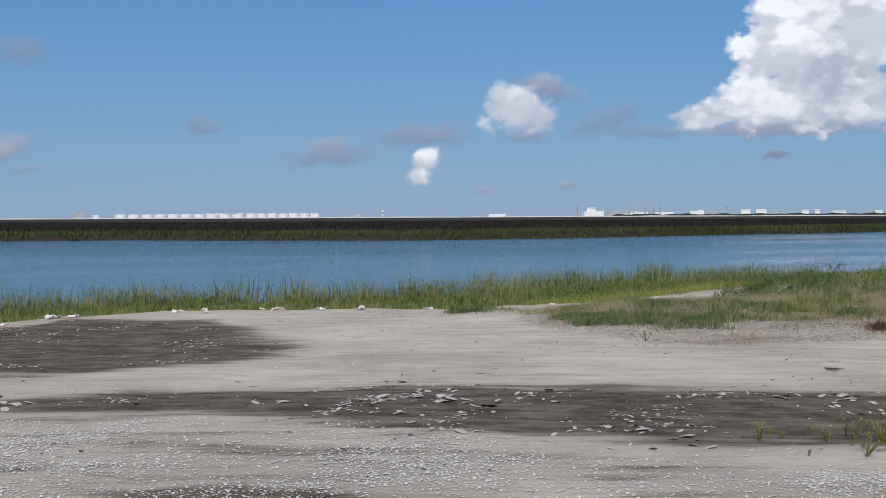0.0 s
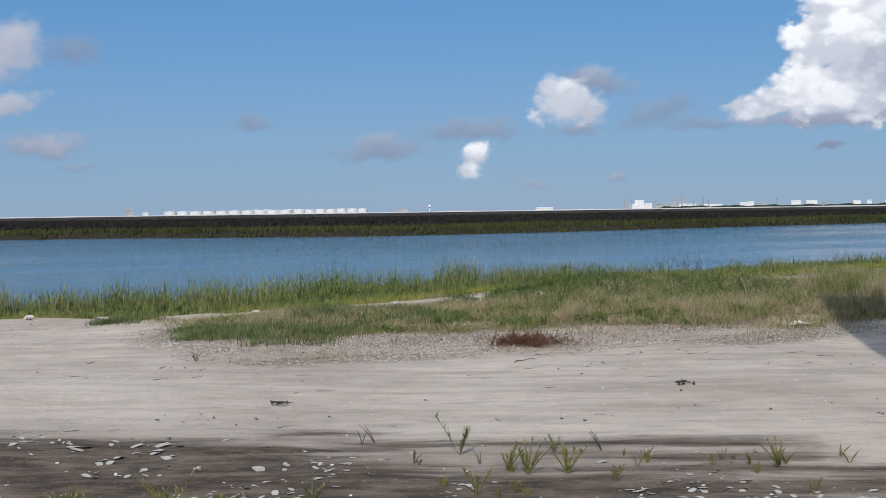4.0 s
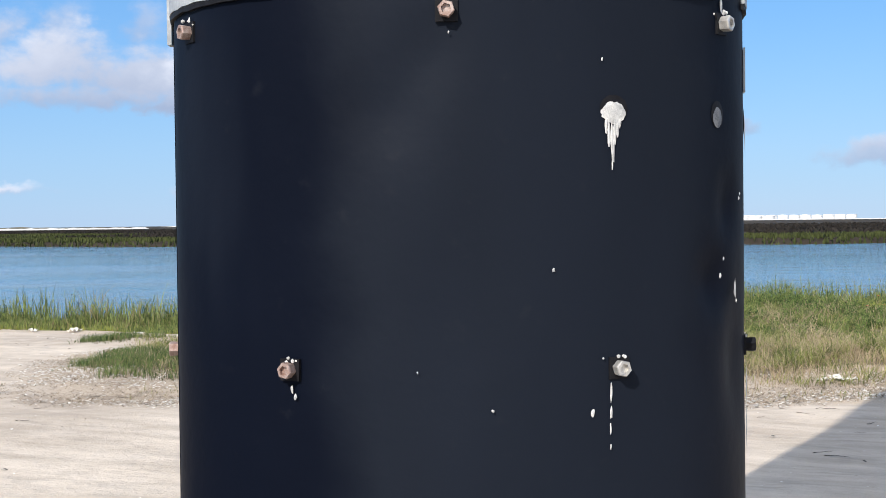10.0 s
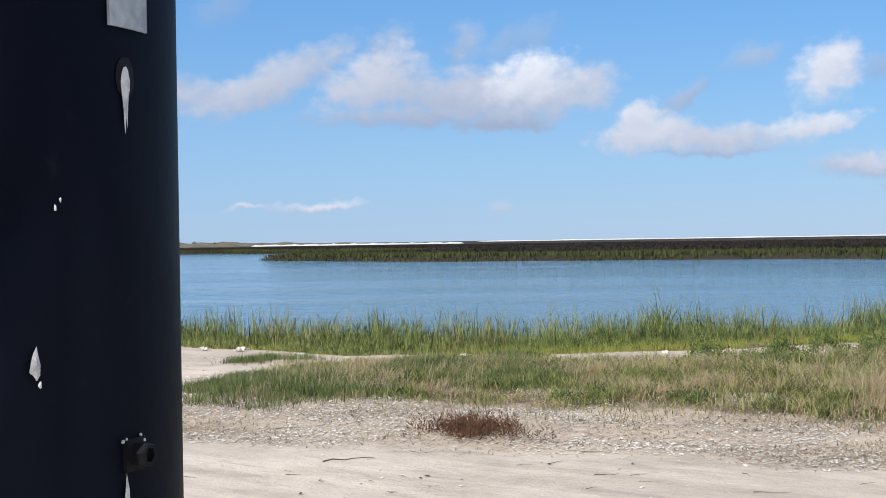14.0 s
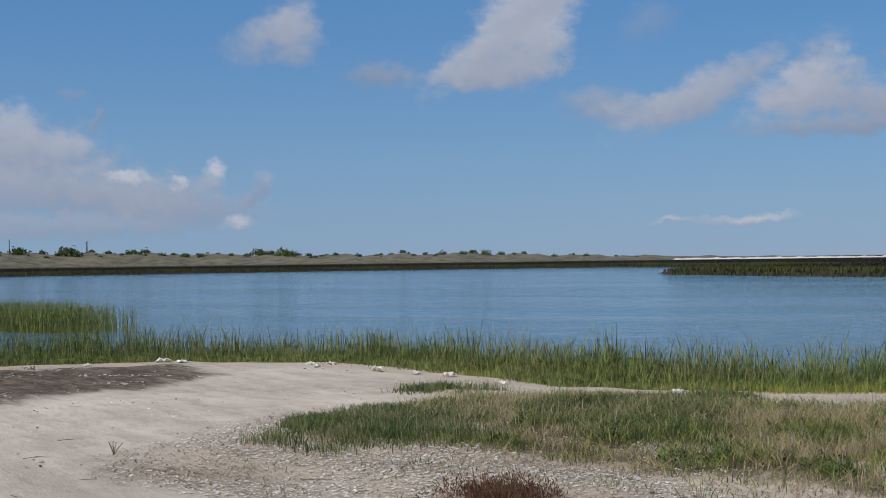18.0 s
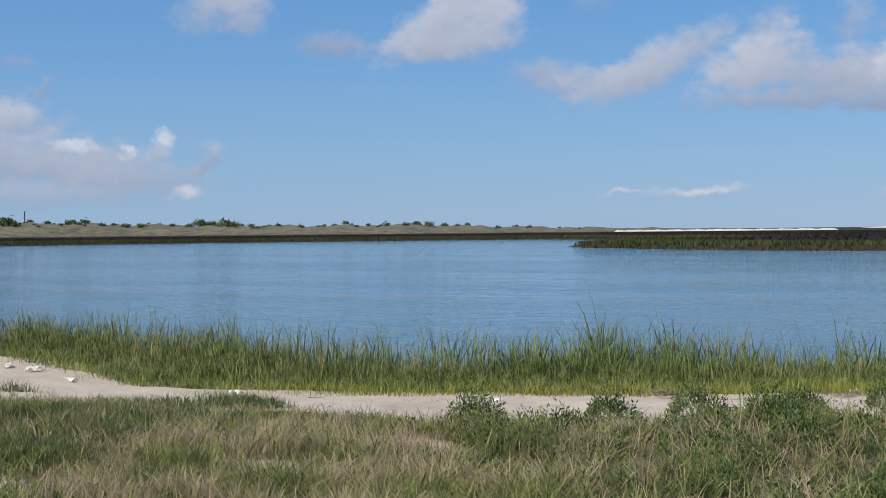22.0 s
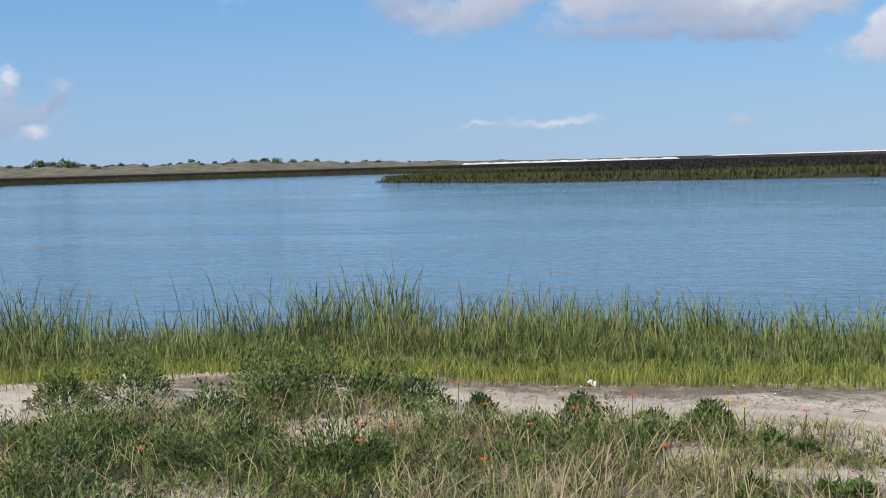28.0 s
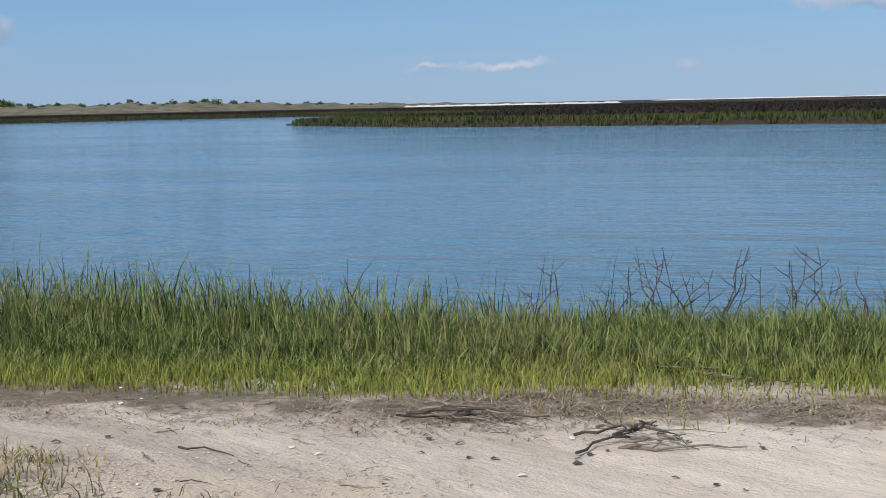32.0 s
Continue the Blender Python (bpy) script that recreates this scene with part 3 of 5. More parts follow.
def raw_mesh(name, verts, faces, mat, smoothed=False):
    """A mesh from arrays: faces all with the same number of corners."""
    me = bpy.data.meshes.new(name)
    verts, faces = np.asarray(verts, np.float32), np.asarray(faces, np.int32)
    k = faces.shape[1]
    me.vertices.add(len(verts))
    me.vertices.foreach_set("co", verts.ravel())
    me.loops.add(faces.size)
    me.loops.foreach_set("vertex_index", faces.ravel())
    me.polygons.add(len(faces))
    me.polygons.foreach_set("loop_start", np.arange(0, faces.size, k, dtype=np.int32))
    me.polygons.foreach_set("loop_total", np.full(len(faces), k, np.int32))
    if smoothed:
        me.polygons.foreach_set("use_smooth", np.ones(len(faces), bool))
    me.update(calc_edges=True)
    me.materials.append(mat)
    return me


def spaced(*runs):
    out = []
    for a, b_, s in runs:
        out.extend(np.arange(a, b_, s))
    return np.array(out)


xs = np.concatenate([[-4500, -3000, -2000, -1400, -1000, -700, -500, -380, -300], spaced((-262, -15, 2.5), (-15, 21, 0.2), (21, 120, 3)), [140, 180, 240, 340, 500, 800, 1300, 2200, 4500]])
ys = np.concatenate([[-4500, -2000, -900, -400, -200, -100, -50, -25, -12, -5, -1], spaced((2, 40, 0.2), (40, 96, 4), (96, 216, 2)), [220, 235, 260, 300, 360, 450, 600, 850, 1300, 2200, 4500]])
gx, gy = np.meshgrid(xs, ys)
gz = height(gx.ravel(), gy.ravel())
nx, ny = len(xs), len(ys)
idx = np.arange(nx * ny).reshape(ny, nx)
faces = np.stack([idx[:-1, :-1], idx[:-1, 1:], idx[1:, 1:], idx[1:, :-1]], -1).reshape(-1, 4)
me = raw_mesh("ground", np.stack([gx.ravel(), gy.ravel(), gz], 1), faces, GROUND, True)
px, py = gx.ravel(), gy.ravel()
mud = np.maximum.reduce([smooth(line_distance(px, py, m, True) + 0.25 * wobble(px, py, 1.5), -1.0, 1.0) for m in (MUD_A, MUD_B, MUD_C)])
mud = np.maximum(mud, smooth(line_distance(px, py, SHORE, False), 0.5, 2.0))
mud = np.maximum(mud, 0.62 * smooth(line_distance(px, py, DAMP, True) + 0.3 * wobble(px, py, 2.0), -0.4, 0.5))
mud = np.maximum(mud, 0.42 * smooth(13.5 - py - 0.45 * px + 1.2 * wobble(px, py, 0.8), 0.0, 4.0))
lit = np.maximum(np.maximum(smooth(line_distance(px, py, LITTER_EDGE, True), -0.5, 0.5), 0.9 * smooth(line_distance(px, py, LITTER_B, True), -0.5, 0.5)), 0.75 * smooth(line_distance(px, py, MEADOW_EDGE, True), -0.6, 0.6))
bare = smooth(line_distance(px, py, BARE_GAP, True), -0.2, 0.3)
lit = np.maximum(lit, 0.8 * smooth(-np.abs(line_distance(px, py, SHORE, False) + 0.1), -1.1, -0.1))
far = smooth(line_distance(px, py, FAR_LAND, True), -3, 0)
attr(me, "mould", 0.62 * smooth(-np.abs(line_distance(px, py, SHORE, False) + 0.15), -0.9, -0.2) * smooth(px, 4, 8) + (1 - bare) * smooth(line_distance(px, py, MEADOW_EDGE, True), -0.1, 0.9) * smooth(wobble(px, py, 2.3) + 0.75, 0.0, 0.5))
attr(me, "zones", np.stack([mud, lit, far, np.ones_like(mud)], 1), "FLOAT_COLOR")
tagged(new("ground", me), "pale sandy beach with dark mud patches, shell grit and marsh soil", "ground", kind="structure")

water = raw_mesh("water", [(-4600, -4600, WATER_Z), (4600, -4600, WATER_Z), (4600, 4600, WATER_Z), (-4600, 4600, WATER_Z)], [(0, 1, 2, 3)], WATER)
tagged(new("water", water), "calm blue lagoon water with small wind ripples", "water", kind="structure")

# ---- grass ----
RNG = np.random.default_rng(11)


def blades(name, x, y, z, tall, wide, lean, mat, label, category="grass", bend=0.35, heading=None, short=False):
    """One mesh of tapering curved blades rooted at the given points."""
    n = len(x)
    turn = RNG.uniform(0, 6.283, n)
    tip = RNG.uniform(0, 6.283, n) if heading is None else heading
    lx, ly = np.cos(tip) * lean * tall, np.sin(tip) * lean * tall
    sx, sy = np.cos(turn) * wide * 0.5, np.sin(turn) * wide * 0.5
    rows, along = [], []
    for k, w in ((0.0, 1.0), (0.55, 0.7), (1.0, 0.0)) if short else ((0.0, 1.0), (0.4, 0.85), (0.75, 0.55), (1.0, 0.0)):
        out = k * (1 - bend) + bend * k * k
        c = np.stack([x + lx * out * k, y + ly * out * k, z + tall * (k - 0.22 * lean * k * k)], 1)
        side = np.stack([sx * w, sy * w, np.zeros(n)], 1)
        if w:
            rows += [c - side, c + side]
            along += [np.full(n, k)] * 2
        else:
            rows.append(c)
            along.append(np.full(n, k))
    v = np.stack(rows, 1).reshape(-1, 3)
    base = (np.arange(n) * (5 if short else 7))[:, None]
    tri = np.array([[0, 1, 3], [0, 3, 2], [2, 3, 4]] if short else [[0, 1, 3], [0, 3, 2], [2, 3, 5], [2, 5, 4], [4, 5, 6]])
    f = (base[:, None, :] + tri[None]).reshape(-1, 3)
    me = raw_mesh(name, v, f, mat)
    attr(me, "along", np.stack(along, 1).ravel())
    return tagged(new(name, me), label, category, kind="stuff")


def scatter(n, x0, x1, y0, y1, keep):
    x, y = RNG.uniform(x0, x1, n), RNG.uniform(y0, y1, n)
    k = keep(x, y) > RNG.uniform(0, 1, n)
    return x[k], y[k]


def band(x, y, lo, hi):
    s = line_distance(x, y, SHORE, False) + 0.25 * wobble(x, y, 1.3)
    return smooth(s, lo - 0.15, lo + 0.25) * (1 - smooth(s, hi - 0.4, hi + 0.4))


x, y = scatter(1300000, -16, 20, 14, 43, lambda x, y: band(x, y, 0.3, 3.2 + 1.1 * wobble(x, y, 0.5)) * (0.75 + 0.35 * wobble(x, y, 1.2)))
s = line_distance(x, y, SHORE, False)
blades("young_cordgrass", x, y, height(x, y) - 0.02, (0.12 + 0.26 * smooth(s, 0.2, 2.0)) * RNG.uniform(0.5, 1.2, len(x)) * (0.95 + 0.25 * wobble(x, y, 1.6) + 0.25 * wobble(x, y, 5.5)), RNG.uniform(0.008, 0.018, len(x)), RNG.uniform(0.1, 0.8, len(x)), REED,
       "dense short cordgrass at the foot of the tall stems", short=True)
x, y = scatter(1150000, -24, 22, 6, 43, lambda x, y: band(x, y, 0.6, 3.4 + 1.1 * wobble(x, y, 0.5)) * (0.60 + 0.42 * wobble(x, y, 0.9)) * (0.12 + 0.88 * smooth(wobble(x, y, 5.0), -0.45, 0.25)))
s = line_distance(x, y, SHORE, False)
tall = (0.16 + 0.73 * smooth(s, 0.6, 2.1)) * RNG.uniform(0.55, 1.15, len(x)) * (0.86 + 0.22 * wobble(x, y, 0.7) + 0.20 * wobble(x, y, 3.1) + 0.24 * wobble(x, y, 6.0)) * (1 + 0.22 * np.exp(-((x - 5.5) / 2.0) ** 2) - 0.42 * np.exp(-((x - 12.2) / 0.8) ** 2)) * np.where(RNG.uniform(0, 1, len(x)) < 0.04, 1.3, 1.0) * (0.95 - 0.26 * smooth(x, 4.0, 8.0)) * (1 - 0.12 * smooth(-x, -2.0, 3.0))
blades("cordgrass", x, y, height(x, y) - 0.02, tall, RNG.uniform(0.009, 0.020, len(x)), RNG.uniform(0.03, 0.5, len(x)), REED,
       "tall green cordgrass growing along the water's edge")
x, y = scatter(60000, -24, 22, 6, 43, lambda x, y: band(x, y, 1.4, 3.6) * smooth(wobble(x, y, 0.75), 0.0, 0.8))
blades("dead_stems", x, y, height(x, y) - 0.02, RNG.uniform(0.5, 1.0, len(x)), RNG.uniform(0.006, 0.012, len(x)), RNG.uniform(0.05, 0.35, len(x)), DARKTWIG,
       "dark dead stems among the cordgrass")
x, y = scatter(1300000, -14, 22, 8, 44, lambda x, y: band(x, y, -0.1, 1.5) * (0.6 + 0.4 * wobble(x, y, 1.4)) * (0.12 + 0.88 * smooth(x + 1.5 * wobble(x, y, 0.7), 0.5, 5.5)))
blades("saltwort", x, y, height(x, y) - 0.01, RNG.uniform(0.06, 0.21, len(x)), RNG.uniform(0.005, 0.011, len(x)), RNG.uniform(0.1, 0.9, len(x)), LOWGREEN,
       "low yellow-green saltwort between the sand and the cordgrass", "plants", short=True)


def inmeadow(x, y):
    return smooth(line_distance(x, y, MEADOW_EDGE, True) + 0.35 * wobble(x, y, 1.9), 0.0, 0.9)


def herby(x, y):
    """Share of leafy green herbs against dry grass."""
    return smooth(y + 0.55 * x - 29.5 + 1.6 * wobble(x, y, 0.6), -1.5, 1.5)


def gaps(x, y):
    return smooth(wobble(x, y, 2.3) + 0.55, 0.0, 0.5) * (1 - 0.9 * smooth(line_distance(x, y, BARE_GAP, True) + 0.2 * wobble(x, y, 3.0), -0.1, 0.3)) * (0.35 + 0.65 * smooth(wobble(x, y, 6.5), -0.45, 0.15))


def in_mats(x, y):
    return np.maximum.reduce([smooth(line_distance(x, y, m, True) + 0.3 * wobble(x, y, 2.4), -0.15, 0.35) for m in GREEN_MATS])


x, y = scatter(560000, 0, 15.0, 19.3, 33.5, lambda x, y: inmeadow(x, y) * (1 - 0.72 * herby(x, y)) * (1 - 0.6 * in_mats(x, y)) * (0.35 + 0.65 * gaps(x, y)))
blades("meadow_grass", x, y, height(x, y) - 0.01, RNG.uniform(0.04, 0.19, len(x)) * (1 + 0.5 * smooth(x, 6.0, 9.0)) * (1 + 0.5 * wobble(x, y, 6.5)) * (0.6 + 0.4 * smooth(line_distance(x, y, MEADOW_EDGE, True), 0.2, 1.6)), RNG.uniform(0.005, 0.010, len(x)), RNG.uniform(0.15, 1.3, len(x)), MEADOW,
       "dry brown and green meadow grass on low sandy ground")
x, y = scatter(420000, 0.0, 6.5, 19.2, 26.2, lambda x, y: in_mats(x, y) * (0.25 + 0.75 * smooth(wobble(x, y, 4.1), -0.4, 0.2)) * 0.42)
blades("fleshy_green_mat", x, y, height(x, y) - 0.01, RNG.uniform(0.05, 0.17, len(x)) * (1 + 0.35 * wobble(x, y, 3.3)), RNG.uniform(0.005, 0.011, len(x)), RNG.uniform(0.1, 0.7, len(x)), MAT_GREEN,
       "dense low green fleshy plants at the edge of the meadow", "plants", short=True)
x, y = scatter(26000, 0, 15.0, 19.5, 33.5, lambda x, y: inmeadow(x, y) * (1 - 0.7 * herby(x, y)) * smooth(wobble(x, y, 1.5), -0.2, 0.6))
blades("dry_stalks", x, y, height(x, y) - 0.01, RNG.uniform(0.12, 0.30, len(x)) * (1 - 0.45 * herby(x, y)), RNG.uniform(0.003, 0.006, len(x)), RNG.uniform(0.05, 0.9, len(x)), STRAW,
       "pale dry stalks standing in the meadow grass")
x, y = scatter(60000, 12.6, 15.2, 23.5, 30.0, lambda x, y: smooth(np.minimum(np.minimum(x - 12.6, 15.2 - x), np.minimum(y - 23.5, 30.0 - y)), 0.0, 0.6) * gaps(x, y))
blades("tall_meadow_grass", x, y, height(x, y) - 0.01, RNG.uniform(0.28, 0.60, len(x)), RNG.uniform(0.004, 0.009, len(x)), RNG.uniform(0.05, 0.5, len(x)), MEADOW,
       "taller green and brown grass at the end of the meadow")


x, y = scatter(70000, 1.0, 15.5, 18.0, 34.0, lambda x, y: (0.75 * smooth(line_distance(x, y, LITTER_EDGE, True), -0.2, 0.7) + smooth(line_distance(x, y, LITTER_B, True), -0.1, 0.5)) * smooth(wobble(x, y, 2.6) + 0.5 * wobble(x, y, 6.0), 0.15, 0.6))
blades("sparse_meadow_plants", x, y, height(x, y) - 0.005, RNG.uniform(0.03, 0.11, len(x)), RNG.uniform(0.004, 0.009, len(x)), RNG.uniform(0.3, 1.3, len(x)), MEADOW,
       "sparse low plants growing out of the shell litter", "plants", short=True)


BANK_END = [(9.8, 31.2), (10.8, 32.5), (12.3, 33.3), (13.4, 32.7), (12.9, 30.9), (11.0, 30.6)]
x, y = scatter(30000, 9.5, 13.6, 30.4, 33.5, lambda x, y: smooth(line_distance(x, y, BANK_END, True), -0.1, 0.4) * smooth(wobble(x, y, 3.2) + 0.8 * wobble(x, y, 7.0), 0.15, 0.7))
blades("low_scrub", x, y, height(x, y) - 0.005, RNG.uniform(0.03, 0.10, len(x)), RNG.uniform(0.005, 0.011, len(x)), RNG.uniform(0.3, 1.6, len(x)), MEADOW,
       "sparse low grey-green scrub on shelly sand", "plants", short=True)


def leaves(name, x, y, z, dx, dy, dz, long, wide, mat):
    """A mesh of small folded leaves, each from its base along the given direction."""
    n = len(x)
    d = np.stack([dx, dy, dz], 1) + RNG.normal(0, 0.45, (n, 3))
    d /= np.linalg.norm(d, axis=1)[:, None]
    side = np.cross(d, RNG.normal(0, 1, (n, 3)))
    side /= np.linalg.norm(side, axis=1)[:, None] + 1e-6
    p = np.stack([x, y, z], 1)
    mid = p + d * (0.55 * long)[:, None]
    v = np.stack([p, mid - side * (wide / 2)[:, None], p + d * long[:, None], mid + side * (wide / 2)[:, None]], 1).reshape(-1, 3)
    base = (np.arange(n) * 4)[:, None, None]
    me = raw_mesh(name, v, (base + np.array([[0, 1, 2], [0, 2, 3]])[None]).reshape(-1, 3), mat)
    attr(me, "along", np.tile([0.2, 0.7, 0.9, 0.7], n))
    return me


def dome(cx, cy, wide, tall, per):
    """Leaf places and headings over rounded tufts, thicker towards the outside."""
    k = np.repeat(np.arange(len(cx)), per)
    a, up = RNG.uniform(0, 6.283, len(k)), RNG.uniform(0, 1, len(k))
    r = np.sqrt(1 - up * up) * RNG.uniform(0.45, 1.0, len(k)) ** 0.6
    lump = 1 + 0.28 * np.sin(3 * a + 2.1 * k) + 0.15 * np.sin(7 * a + k)
    x, y = cx[k] + r * lump * wide[k] * np.cos(a), cy[k] + r * lump * wide[k] * np.sin(a)
    z = up * tall[k] * RNG.uniform(0.45, 1.15, len(k)) * (1 + 0.3 * np.sin(5 * a + 3.3 * k))
    return x, y, z, np.cos(a) * r, np.sin(a) * r, up + 0.35


cx, cy = scatter(4600, 0, 15.0, 19.5, 33.5, lambda x, y: inmeadow(x, y) * (0.30 * smooth(wobble(x, y, 1.15), 0.05, 0.5) + 0.9 * herby(x, y)) * (0.2 + 0.8 * gaps(x, y)) * (1 - 0.7 * smooth(-np.hypot(x - 11.2, y - 31.8), -0.8, -0.3)) * (1 - smooth(np.minimum(x - 11.7, y - 32.2), 0.0, 0.3)))
size = RNG.uniform(0.07, 0.23, len(cx)) * (1 + 0.3 * wobble(cx, cy, 0.9)) * (1 - 0.55 * smooth(cx, 11.3, 13.0)) * (0.6 + 0.4 * herby(cx, cy))
x, y, z, dx, dy, dz = dome(cx, cy, size, size * RNG.uniform(0.55, 1.05, len(cx)), 290)
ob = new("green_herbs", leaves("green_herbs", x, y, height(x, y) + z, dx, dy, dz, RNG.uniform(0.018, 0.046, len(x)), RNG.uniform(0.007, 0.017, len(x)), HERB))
tagged(ob, "low leafy green herbs covering the sandy bank", "plants", kind="stuff")
cx, cy = RNG.normal(7.0, 0.24, 60), RNG.normal(19.75, 0.18, 60)
x, y, z, dx, dy, dz = dome(cx, cy, RNG.uniform(0.06, 0.15, 60), RNG.uniform(0.06, 0.16, 60), 110)
ob = new("red_glasswort", leaves("red_glasswort", x, y, height(x, y) + z, dx, dy, dz, RNG.uniform(0.02, 0.045, len(x)), RNG.uniform(0.004, 0.009, len(x)), RED))
tagged(ob, "dark red glasswort patch on the shell bank", "plants", kind="stuff")
BUSHES = [(9.04, 31.57), (9.4, 31.8), (8.7, 31.4), (9.7, 31.9), (7.92, 30.68), (7.6, 30.3), (10.33, 30.06), (11.0, 30.27), (9.3, 31.0), (10.16, 29.04),
          (9.33, 30.49), (6.6, 27.6), (6.9, 28.4), (7.2, 29.5), (8.1, 28.0), (8.6, 29.1), (9.0, 27.2), (5.9, 26.6), (11.6, 28.6)]
SMALL_BUSHES = [(10.87, 32.38), (11.73, 32.63), (11.38, 31.37), (10.2, 32.1)]
for bx, by in BUSHES + SMALL_BUSHES:
    ground_z, w = height_at(bx, by), RNG.uniform(0.08, 0.12) if (bx, by) in SMALL_BUSHES else RNG.uniform(0.20, 0.38)
    h = w * RNG.uniform(0.75, 1.1)
    bush = new("leafy_bush")
    bush.location = (bx, by, ground_z)
    tagged(bush, "rounded leafy green bush growing among the herbs", "bush", "bushes on the bank")
    x, y, z, dx, dy, dz = dome(np.zeros(1), np.zeros(1), np.array([w]), np.array([h]), 1700)
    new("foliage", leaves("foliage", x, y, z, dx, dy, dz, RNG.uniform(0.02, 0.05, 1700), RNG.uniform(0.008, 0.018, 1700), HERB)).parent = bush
    for a in RNG.uniform(0, 6.283, 5):
        new("stem", leaves("stem", np.zeros(1), np.zeros(1), np.full(1, -0.02), np.full(1, math.cos(a) * 0.7), np.full(1, math.sin(a) * 0.7), np.full(1, 1.2), np.full(1, h * 0.95), np.full(1, 0.012), TWIG)).parent = bush
x, y = RNG.normal(-25.0, 2.6, 9000), RNG.normal(25.5, 1.1, 9000)
keep = ((x + 25.0) / 5.2) ** 2 + ((y - 25.5 - 0.25 * (x + 25.0)) / 1.7) ** 2 < 1
x, y = x[keep], y[keep]
blades("reed_islet", x, y, np.full(len(x), -0.42), RNG.uniform(0.6, 1.05, len(x)), RNG.uniform(0.008, 0.016, len(x)), RNG.uniform(0.05, 0.4, len(x)), REED,
       "islet of tall cordgrass standing in the shallow water")

# far marsh across the water
def far_keep(x, y, lo, hi):
    f = line_distance(x, y, FAR_LAND, True) + 1.2 * wobble(x, y, 0.12)
    return smooth(f, lo - 0.5, lo + 0.5) * (1 - smooth(f, hi * 0.5, hi))


x, y = scatter(620000, -230, 125, 20, 235, lambda x, y: far_keep(x, y, -0.7, 14))
blades("far_marsh_grass", x, y, height(x, y) - 0.05, RNG.uniform(0.36, 0.52, len(x)) * (1 - 0.6 * np.exp(-np.hypot(x + 96, y - 119) / 5.0)), RNG.uniform(0.12, 0.26, len(x)), RNG.uniform(0.0, 0.4, len(x)), FARGREEN,
       "dark green marsh grass on the far shore", short=True)
x, y = scatter(170000, -420, 420, 30, 420, lambda x, y: far_keep(x, y, 9, 220) * smooth(y + 0.4 * np.abs(x), 100, 140))
blades("far_marsh_brown_grass", x, y, height(x, y) - 0.05, RNG.uniform(0.45, 0.62, len(x)), RNG.uniform(0.4, 0.9, len(x)), RNG.uniform(0.0, 0.4, len(x)), FARBROWN,
       "brown marsh vegetation reaching to the horizon", short=True)

# ---- helpers for things ----
def part(name, bm, mat, parent=None, label="", smoothed=False):
    me = bpy.data.meshes.new(name)
    if smoothed:
        for f in bm.faces:
            f.smooth = True
    bm.to_mesh(me)
    bm.free()
    me.materials.append(mat)
    ob = new(name, me)
    if parent:
        ob.parent = parent
    if label:
        ob["label"] = label
    return ob


def empty(name, x, y, z, label, category, group=""):
    ob = new(name)
    ob.location = (x, y, z)
    return tagged(ob, label, category, group)


def tube(bm, points, radii, sides=6, close=True):
    """A round bar through points with the given radii."""
    rings = []
    for i, p in enumerate(points):
        a = Vector(points[max(i - 1, 0)])
        b_ = Vector(points[min(i + 1, len(points) - 1)])
        q = (b_ - a).to_track_quat("Z", "Y")
        rings.append([bm.verts.new(Vector(p) + q @ Vector((math.cos(6.28319 * k / sides) * radii[i], math.sin(6.28319 * k / sides) * radii[i], 0))) for k in range(sides)])
    for r0, r1 in zip(rings, rings[1:]):
        for k in range(sides):
            bm.faces.new((r0[k], r0[(k + 1) % sides], r1[(k + 1) % sides], r1[k]))
    if close:
        bm.faces.new(rings[0][::-1])
        bm.faces.new(rings[-1])
    return bm


def box(bm, x0, x1, y0, y1, z0, z1):
    v = [bm.verts.new((x, y, z)) for z in (z0, z1) for x, y in ((x0, y0), (x1, y0), (x1, y1), (x0, y1))]
    for f in ((3, 2, 1, 0), (4, 5, 6, 7), (0, 1, 5, 4), (1, 2, 6, 5), (2, 3, 7, 6), (3, 0, 4, 7)):
        bm.faces.new([v[i] for i in f])
    return bm


# ---- steel pile ----
PX, PY, PA, PB, TURN = 10.971, 11.814, 0.913, 0.684, 0.367
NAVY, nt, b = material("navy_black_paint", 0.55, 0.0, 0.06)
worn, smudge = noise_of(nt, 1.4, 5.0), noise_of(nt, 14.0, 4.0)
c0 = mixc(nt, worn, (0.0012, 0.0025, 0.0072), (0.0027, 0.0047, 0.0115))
# paler navy towards +x and -y, with an uneven edge
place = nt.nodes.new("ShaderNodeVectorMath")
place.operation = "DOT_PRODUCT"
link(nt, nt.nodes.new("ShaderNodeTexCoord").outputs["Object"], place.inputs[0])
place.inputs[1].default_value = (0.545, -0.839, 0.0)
paler_side = step(nt, mathn(nt, "ADD", place.outputs["Value"], mathn(nt, "MULTIPLY", mathn(nt, "SUBTRACT", worn, 0.5), 0.25)), 0.49, 0.62)
c0 = mixc(nt, mathn(nt, "MULTIPLY", paler_side, 0.8), c0, (0.0105, 0.0138, 0.0210))
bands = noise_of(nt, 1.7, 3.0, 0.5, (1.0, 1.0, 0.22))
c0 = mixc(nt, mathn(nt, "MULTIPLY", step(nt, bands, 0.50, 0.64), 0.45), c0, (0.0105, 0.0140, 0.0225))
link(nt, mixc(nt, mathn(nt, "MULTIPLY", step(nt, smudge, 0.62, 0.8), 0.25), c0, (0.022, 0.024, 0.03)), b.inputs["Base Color"])
